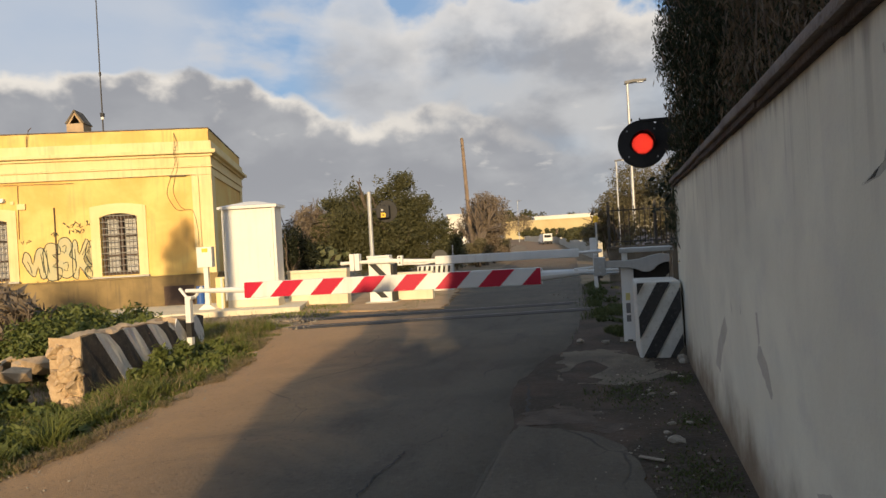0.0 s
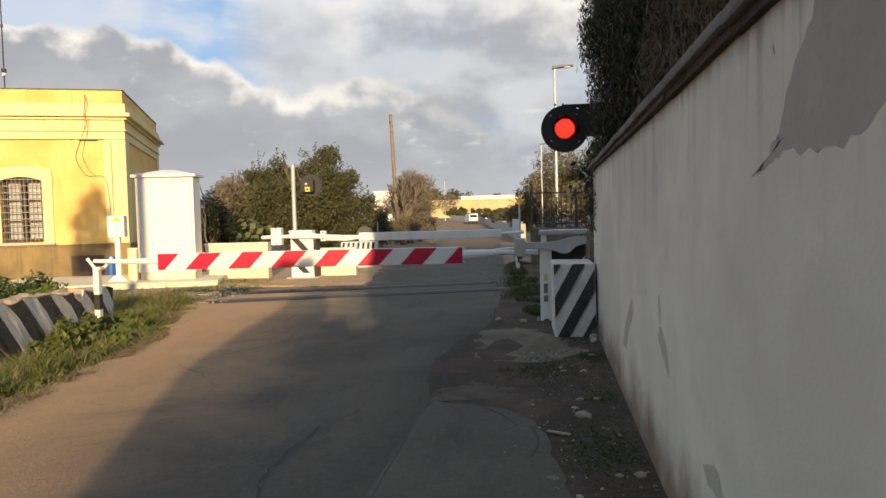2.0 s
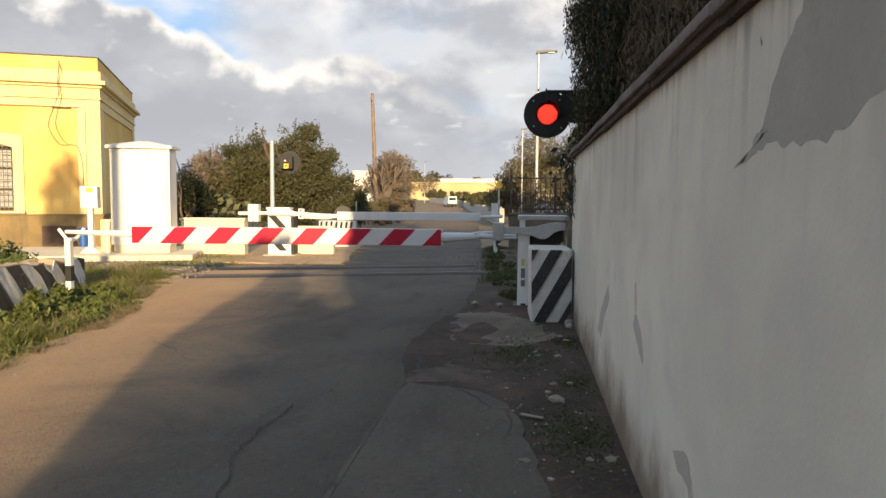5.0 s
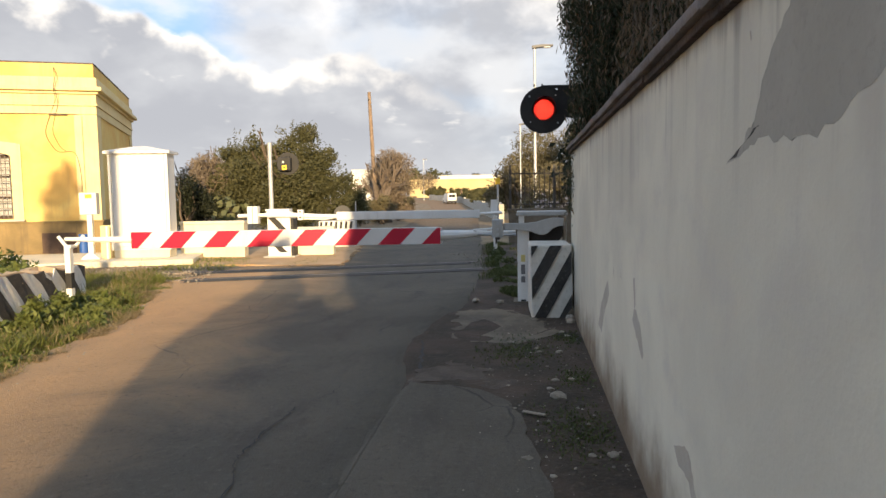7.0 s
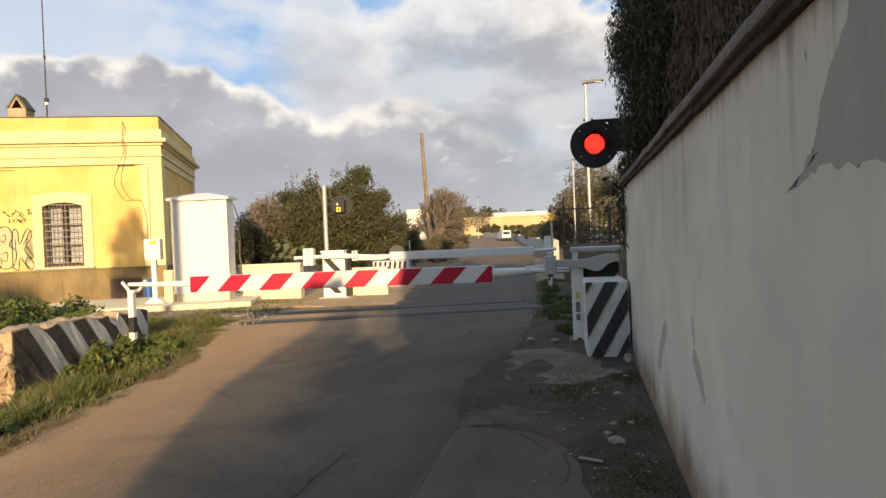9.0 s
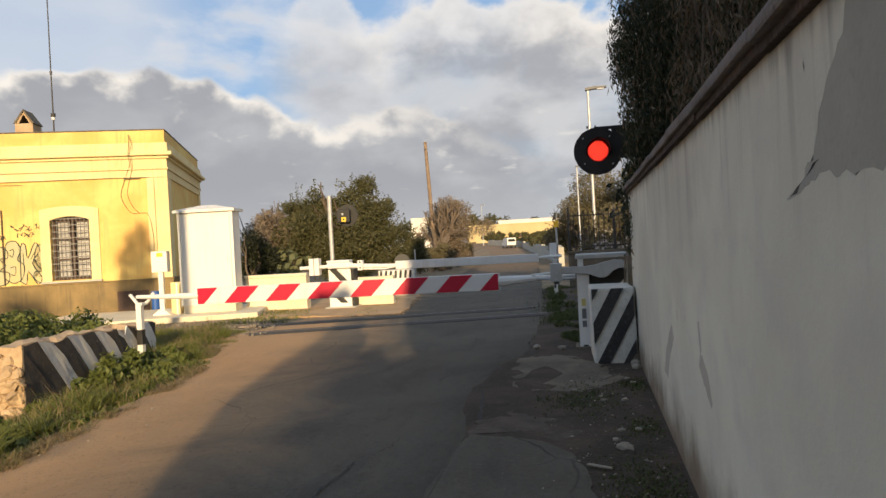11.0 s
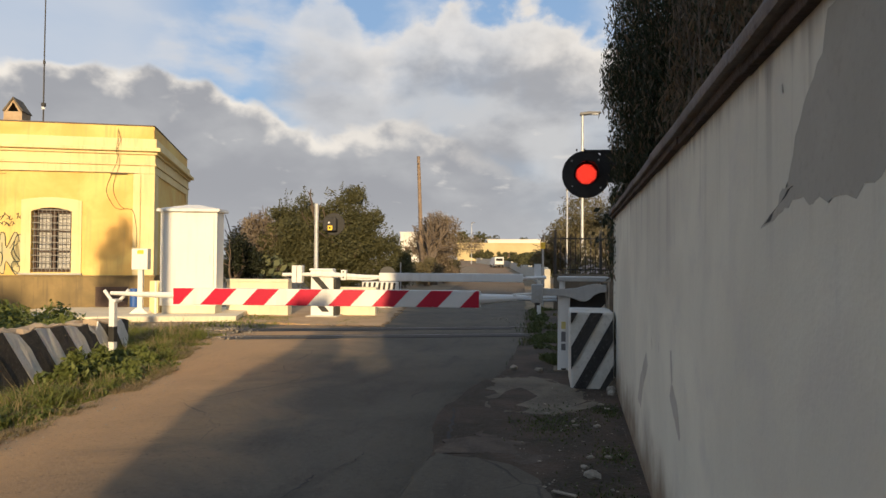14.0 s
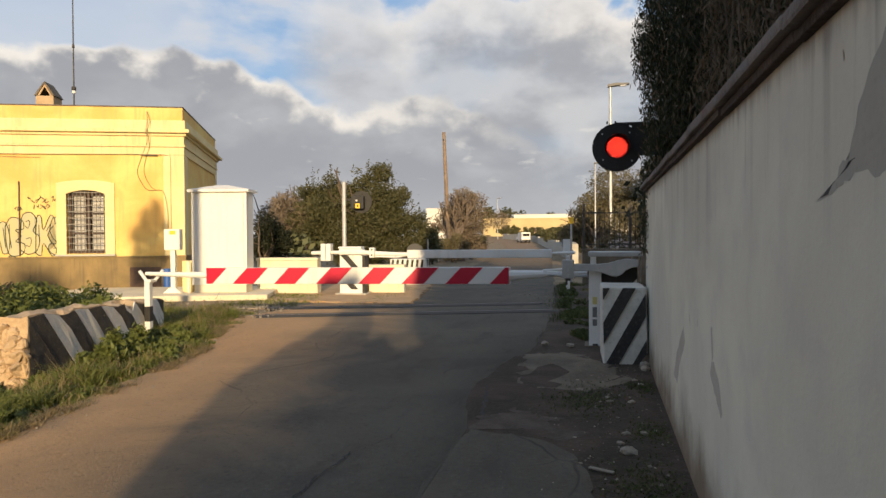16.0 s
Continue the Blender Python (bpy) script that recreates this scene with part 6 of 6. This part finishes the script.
t = thing("marker_post", "thin post with a yellow cap", "post", pose(-0.9, 23.0, 0))
part("pole", tube([(0, 0, 0), (0, 0, 2.0)], 0.035, 8), M_STEEL, t)
part("cap", box(-0.08, -0.06, 2.0, 0.08, 0.06, 2.22, 0.02), M_LABEL, t)
t = thing("road_sign", "round traffic sign seen from behind", "road sign", pose(-7.4, 29.0, 0))
part("pole", tube([(0, 0, 0), (0, 0, 1.5)], 0.03, 8), M_STEEL, t)
bm = bmesh.new()
bmesh.ops.create_cone(bm, cap_ends=True, segments=28, radius1=0.4, radius2=0.4, depth=0.02, matrix=pose(-0.6, 0, 0.92, 90, 0, 0))
part("sign_plate", bm, M_SIGNBACK, t)

# roadside wall along the far stretch
t = thing("roadside_wall", "low pale stone wall along the far road", "wall", pose(0, 0, 0))
for k in range(26):
    y0, y1 = 40 + k * 4, 40 + k * 4 + 3.97
    a, b = lane(y0, RIGHT) + 1.1, lane(y1, RIGHT) + 1.1
    part("wall_section", slab([(a, y0), (a + 0.35, y0), (b + 0.35, y1), (b, y1)], "z", -0.2, 1.15 + 0.08 * math.sin(k * 2) + ground_height(a, y0), None, 0.03), M_CONC, t)


def block_house(name, label, x, y, w, d, h, mat, turn, cols, door=True):
    t = thing(name, label, "building", pose(x, y, 0, 0, 0, turn))
    part("wall", box(0, 0, 0, w, d, h, 0.05), mat, t)
    part("parapet", box(-0.1, -0.1, h + 0.004, w + 0.1, d, h + 0.3, 0.03), mat, t)
    for k in range(cols):
        u = w * (k + 0.6) / (cols + 0.4)
        wn = part("window", box(u, -0.03, h * 0.45, u + 0.9, 0.0, h * 0.45 + 1.2), M_WINFRAME, t)
        part("sill", box(u - 0.1, -0.12, h * 0.45 - 0.12, u + 1.0, -0.035, h * 0.45), mat, wn)
    if door:
        part("door", box(0.8, -0.04, 0, 1.8, 0.0, 2.2), M_WINFRAME, t)


block_house("far_building", "long flat-roofed yellow stone building beyond the bend", -28.4, 165.0, 26.0, 9.0, 6.0, M_FARWALL, 3, 3)
block_house("white_house", "white flat-roofed house behind the trees", -31.2, 120.0, 3.4, 6.0, 6.7, M_FARWHITE, 4, 2, False)
block_house("white_house", "distant white flat-roofed house", -22.0, 175.0, 20.0, 8.0, 7.2, M_FARWHITE, 0, 4, False)
block_house("white_house", "distant white flat-roofed house", -2.0, 178.0, 14.0, 8.0, 7.6, M_FARWHITE, 0, 3, False)


def build_van():
    t = thing("parked_van", "small white van parked by the roadside wall", "van", pose(-13.4, 120.0, 0.6, 0, 0, 20))
    side = [(-2.0, 0.35), (2.0, 0.35), (2.05, 1.0), (1.2, 1.15), (0.75, 1.75), (-2.0, 1.85)]
    b = slab([(u, v) for u, v in side], "x", -0.8, 0.8, None, 0.06)
    part("body", b, M_WHITE, t)
    part("rear_window", box(-0.6, -2.03, 1.15, 0.6, -1.99, 1.6, 0.01), M_INSIDE, t)
    part("bumper", box(-0.78, -2.1, 0.3, 0.78, -1.98, 0.55, 0.03), M_BLACK, t)
    for x in (-0.75, 0.75):
        for y in (-1.3, 1.3):
            w = part("wheel", tube([(x - 0.1, y, 0.32), (x + 0.1, y, 0.32)], 0.32, 18), M_BLACK, t)
            part("rim", tube([(x - 0.11, y, 0.32), (x + 0.11, y, 0.32)], 0.18, 12), M_STEEL, w)


build_van()

# ---- grass, weeds, stones ----


def grass_patch(name, label, region, count, mat, h, w, seed, lean=0.35):
    """Blades of grass over a stretch of ground; region(rng) gives a place and a height factor."""
    rng = random.Random(seed)
    verts, faces = [], []
    for _ in range(count):
        got = region(rng)
        if not got:
            continue
        x, y, z, k = got
        a = rng.uniform(0, 6.28)
        hh = h * k * rng.uniform(0.5, 1.3)
        dx, dy = math.cos(a), math.sin(a)
        bx, by = rng.gauss(0, lean) * hh, rng.gauss(0, lean) * hh
        o = len(verts)
        verts += [(x - dy * w, y + dx * w, z - 0.02), (x + dy * w, y - dx * w, z - 0.02), (x + bx * 0.5 + dy * w * 0.8, y + by * 0.5 - dx * w * 0.8, z + hh * 0.6),
                  (x + bx * 0.5 - dy * w * 0.8, y + by * 0.5 + dx * w * 0.8, z + hh * 0.6), (x + bx * 1.3, y + by * 1.3, z + hh)]
        faces += [(o, o + 1, o + 2, o + 3), (o + 3, o + 2, o + 4)]
    g = raw(name, verts, faces, mat)
    tagged(g, label, "grass", kind="stuff")


def verge_edge(y):
    """The ragged line where the growth stops."""
    return lane(y, LEFT) + 0.22 * noise.noise((0.0, y * 1.1, 4.0)) + 0.12 * noise.noise((0.0, y * 3.7, 6.0)) + 0.19


def left_verge(rng):
    y = rng.uniform(1.5, 12.9)
    d = rng.expovariate(0.75)
    x = verge_edge(y) - d
    clump = noise.noise((x * 2.3, y * 2.3, 7))
    if d > 5 or noise.noise((x * 0.9, y * 0.9, 7)) < -0.25 or clump < -0.32:
        return None
    k = (0.35 + min(d * 1.3, 0.9)) * (0.85 + 0.9 * clump + 0.35 * noise.noise((x, y, 3)))
    return x, y, ground_height(x, y), max(0.25, k)


def edge_straw(rng):
    y = rng.uniform(2.5, 12.0)
    x = verge_edge(y) + 0.05 - abs(rng.gauss(0, 0.22))
    if noise.noise((x * 1.5, y * 1.5, 17)) < -0.1:
        return None
    return x, y, ground_height(x, y), 0.45 + 0.3 * rng.random()


TUFTS = []
tuft_rng = random.Random(31)
while len(TUFTS) < 48:
    ty = tuft_rng.uniform(3.6, 12.0)
    tx = verge_edge(ty) - 0.25 - tuft_rng.random() ** 1.2 * 1.4
    TUFTS.append((tx, ty, tuft_rng.uniform(0.6, 1.35)))


def tufts(rng):
    x, y, k = rng.choice(TUFTS)
    x, y = x + rng.gauss(0, 0.06), y + rng.gauss(0, 0.06)
    return x, y, ground_height(x, y), k


def track_edge(rng):
    x, y = rng.uniform(-13, -5.0), rng.uniform(10.5, 21)
    if (x > -6.8 and (y < 15.3 or x > -4.4 - 0.17 * (y - 15))) or (x < -6.8 and y > 17):
        return None
    if noise.noise((x * 0.7, y * 0.7, 2)) < 0.0 or (x < -9.3 and y > 14.6):
        return None
    return x, y, ground_height(x, y), 0.6


def right_tuft(rng):
    y = rng.uniform(9.9, 22)
    x = rng.gauss(-0.2 - 0.055 * (y - 10), 0.18)
    if noise.noise((x * 1.3, y * 0.9, 8)) < -0.05:
        return None
    return x, y, 0.06, 1.0


def wall_foot(rng):
    cx, cy, r = rng.choice(((-0.1, 6.67, 0.22), (0.0, 6.5, 0.18), (0.34, 4.44, 0.16), (0.38, 4.2, 0.14), (0.45, 5.6, 0.1), (0.5, 7.2, 0.1)))
    x, y = rng.gauss(cx, r), rng.gauss(cy, r * 1.6)
    if x > 0.58 or x < -0.5:
        return None
    return x, y, 0.035, 0.4


grass_patch("verge_grass", "green grass on the lane verge", left_verge, 60000, L_GRASS, 0.115, 0.0045, 1, 0.6)
grass_patch("grass_tufts", "tall tufts of long green grass on the verge", tufts, 6500, L_GRASS, 0.2, 0.005, 11, 0.6)
grass_patch("edge_straw", "short dry brown growth along the lane edge", edge_straw, 16000, L_STRAW, 0.1, 0.004, 12, 0.9)
grass_patch("dry_verge_grass", "dry brown grass among the green", left_verge, 7000, L_STRAW, 0.2, 0.005, 2)
grass_patch("track_grass", "short grass beside the track", track_edge, 20000, L_GRASS, 0.12, 0.008, 3)
grass_patch("crossing_grass", "shaded weeds beside the crossing", right_tuft, 14000, L_MOSS, 0.07, 0.006, 4)
grass_patch("wall_foot_moss", "sparse weeds at the wall foot", wall_foot, 2600, L_MOSS, 0.05, 0.006, 5, 0.8)


def pebbles(name, label, region, count, seed):
    """Loose grit: small uneven five-sided stones in one mesh."""
    rng = random.Random(seed)
    verts, faces = [], []
    while count:
        x, y, z, r = region(rng)
        count -= 1
        o, a0 = len(verts), rng.uniform(0, 6.28)
        for k in range(5):
            a, q = a0 + k * 1.257, r * rng.uniform(0.7, 1.3)
            verts.append((x + q * math.cos(a), y + q * math.sin(a), z - r * 0.3))
            faces.append((o + k, o + (k + 1) % 5, o + 5))
        verts.append((x + rng.gauss(0, r * 0.2), y + rng.gauss(0, r * 0.2), z + r * rng.uniform(0.5, 0.9)))
    g = raw(name, verts, faces, M_GRAVEL)
    tagged(g, label, "gravel", kind="stuff")


def left_edge_grit(rng):
    y = rng.uniform(2.0, 12.5)
    return lane(y, LEFT) + rng.gauss(0.1, 0.22), y, 0.03, 0.004 + 0.009 * rng.random() ** 3


def wall_side_grit(rng):
    x, y = min(0.57, rng.gauss(0.15, 0.3)), rng.uniform(2.6, 9.0)
    return x, y, 0.044, 0.003 + 0.011 * rng.random() ** 3


pebbles("edge_gravel", "loose grit along the dusty lane edge", left_edge_grit, 900, 61)
pebbles("verge_gravel", "loose grit on the dirt by the wall", wall_side_grit, 420, 62)


def weed_clump(x, y, z, r, h, n, seed, mat=None):
    t = thing("weed_clump", "leafy green weed clump on the verge", "weeds", pose(x, y, z), "verge weeds")
    rng = random.Random(seed)
    bl = [(rng.gauss(0, r * 0.5), rng.gauss(0, r * 0.5), h * rng.uniform(0.3, 0.7), r * 0.5, r * 0.5, h * 0.5) for _ in range(6)]
    leaves("foliage", bl, n, 0.055, mat or L_WEED, t, seed, 0.2, 0.0, 1.5, 0.25)


for i, (x, y, r, h) in enumerate(((-6.05, 7.3, 0.28, 0.42), (-6.3, 8.2, 0.3, 0.5), (-6.05, 6.75, 0.22, 0.16), (-6.6, 9.2, 0.3, 0.3), (-5.8, 8.0, 0.3, 0.22), (-6.5, 6.0, 0.3, 0.24), (-6.75, 9.9, 0.25, 0.2), (-5.7, 6.6, 0.25, 0.13), (-5.5, 7.2, 0.22, 0.13), (-5.9, 5.6, 0.3, 0.2), (-6.6, 5.4, 0.35, 0.25), (-5.4, 5.0, 0.3, 0.2), (-6.2, 8.9, 0.28, 0.25), (-5.3, 4.3, 0.3, 0.2), (-5.6, 4.4, 0.35, 0.28), (-6.3, 4.6, 0.4, 0.35), (-5.4, 5.6, 0.2, 0.15), (-5.5, 6.3, 0.22, 0.17), (-5.9, 8.6, 0.22, 0.18), (-6.4, 9.8, 0.2, 0.18), (-5.4, 3.5, 0.3, 0.2), (-7.2, 5.6, 0.4, 0.35),
                                  (-8.0, 8.2, 0.5, 0.6), (-8.3, 9.0, 0.6, 0.75), (-8.6, 9.9, 0.6, 0.8), (-8.9, 8.6, 0.6, 0.7), (-7.7, 6.7, 0.4, 0.3), (-9.3, 10.2, 0.6, 0.75), (-8.4, 8.4, 0.7, 0.7), (-9.1, 9.2, 0.7, 0.75), (-9.8, 9.4, 0.7, 0.7), (-8.0, 9.6, 0.6, 0.7), (-10.2, 10.2, 0.7, 0.75))):
    weed_clump(x, y, ground_height(x, y) - 0.03, r, h, 2200 if x > -7.2 else 6000, 200 + i)
clump_rng = random.Random(88)
for i in range(30):
    y = clump_rng.uniform(3.6, 9.6)
    x = verge_edge(y) - 0.2 - clump_rng.random() * 0.4
    weed_clump(x, y, ground_height(x, y) - 0.03, clump_rng.uniform(0.1, 0.2), clump_rng.uniform(0.06, 0.14), 420, 300 + i)
for i, (x, y, r, h) in enumerate(((-0.25, 10.9, 0.2, 0.06), (-0.35, 12.0, 0.25, 0.08), (0.0, 12.8, 0.3, 0.12), (-0.5, 13.8, 0.25, 0.09), (-0.6, 15.4, 0.3, 0.16), (-0.7, 17.4, 0.35, 0.2))):
    weed_clump(x, y, 0.03, r, h, 260, 230 + i, L_MOSS)
for i, (x, y, h) in enumerate(((-10.2, 9.2, 1.1), (-11.0, 9.6, 1.2), (-9.6, 8.6, 1.0), (-11.8, 10.2, 1.2), (-10.4, 8.2, 0.9))):
    shrub("dry_brush", "tangle of bare dry stems on the verge", x, y, 0.5, 0.5, h, L_DRY, 260, 0.12, 240 + i, True, 3.0, "dry brush", 0.05)


def stone(x, y, z, r, seed, mat, label):
    b = bmesh.new()
    bmesh.ops.create_icosphere(b, subdivisions=1, radius=r)
    for v in b.verts:
        v.co.z *= 0.6
        v.co.x *= 1.25
    s = part("stone", rough_up(b, r * 0.45, 1.6 / r, seed), mat)
    s.location = (x, y, z + r * 0.35)
    tagged(s, label, "stone", "loose stones")


stone(0.25, 5.04, 0.03, 0.055, 1, M_GRAVEL, "pale loose stone on the dirt")
rng = random.Random(77)
for i in range(26):
    stone(rng.uniform(-0.2, 0.52), rng.uniform(3.4, 7.6), 0.03, rng.uniform(0.012, 0.035), i, M_GRAVEL, "small pale pebble on the dirt")
for i in range(34):
    y = rng.uniform(3.2, 11)
    stone(lane(y, LEFT) + rng.gauss(0, 0.12), y, 0.02, rng.uniform(0.008, 0.024), 40 + i, M_GRAVEL, "small stone at the lane edge")
for i in range(14):
    stone(rng.uniform(-9.6, -7.7), rng.uniform(6.2, 8.0), 0.08, rng.uniform(0.1, 0.24), 90 + i, M_STONE, "tan limestone rubble in the weeds")
for x, y in ((-0.35, 9.55), (-0.7, 9.62)):
    stone(x, y, 0.05, 0.05, int(x * 100), M_GRAVEL, "pale loose stone on the slab")
s = part("plank", rough_up(box(-0.09, -0.016, 0, 0.09, 0.016, 0.010, 0.003), 0.008, 6), M_GRAVEL)
s.matrix_basis = pose(0.065, 4.59, 0.05, 0, 0, -26)
tagged(s, "weathered pale strip of wood on the dirt", "plank")
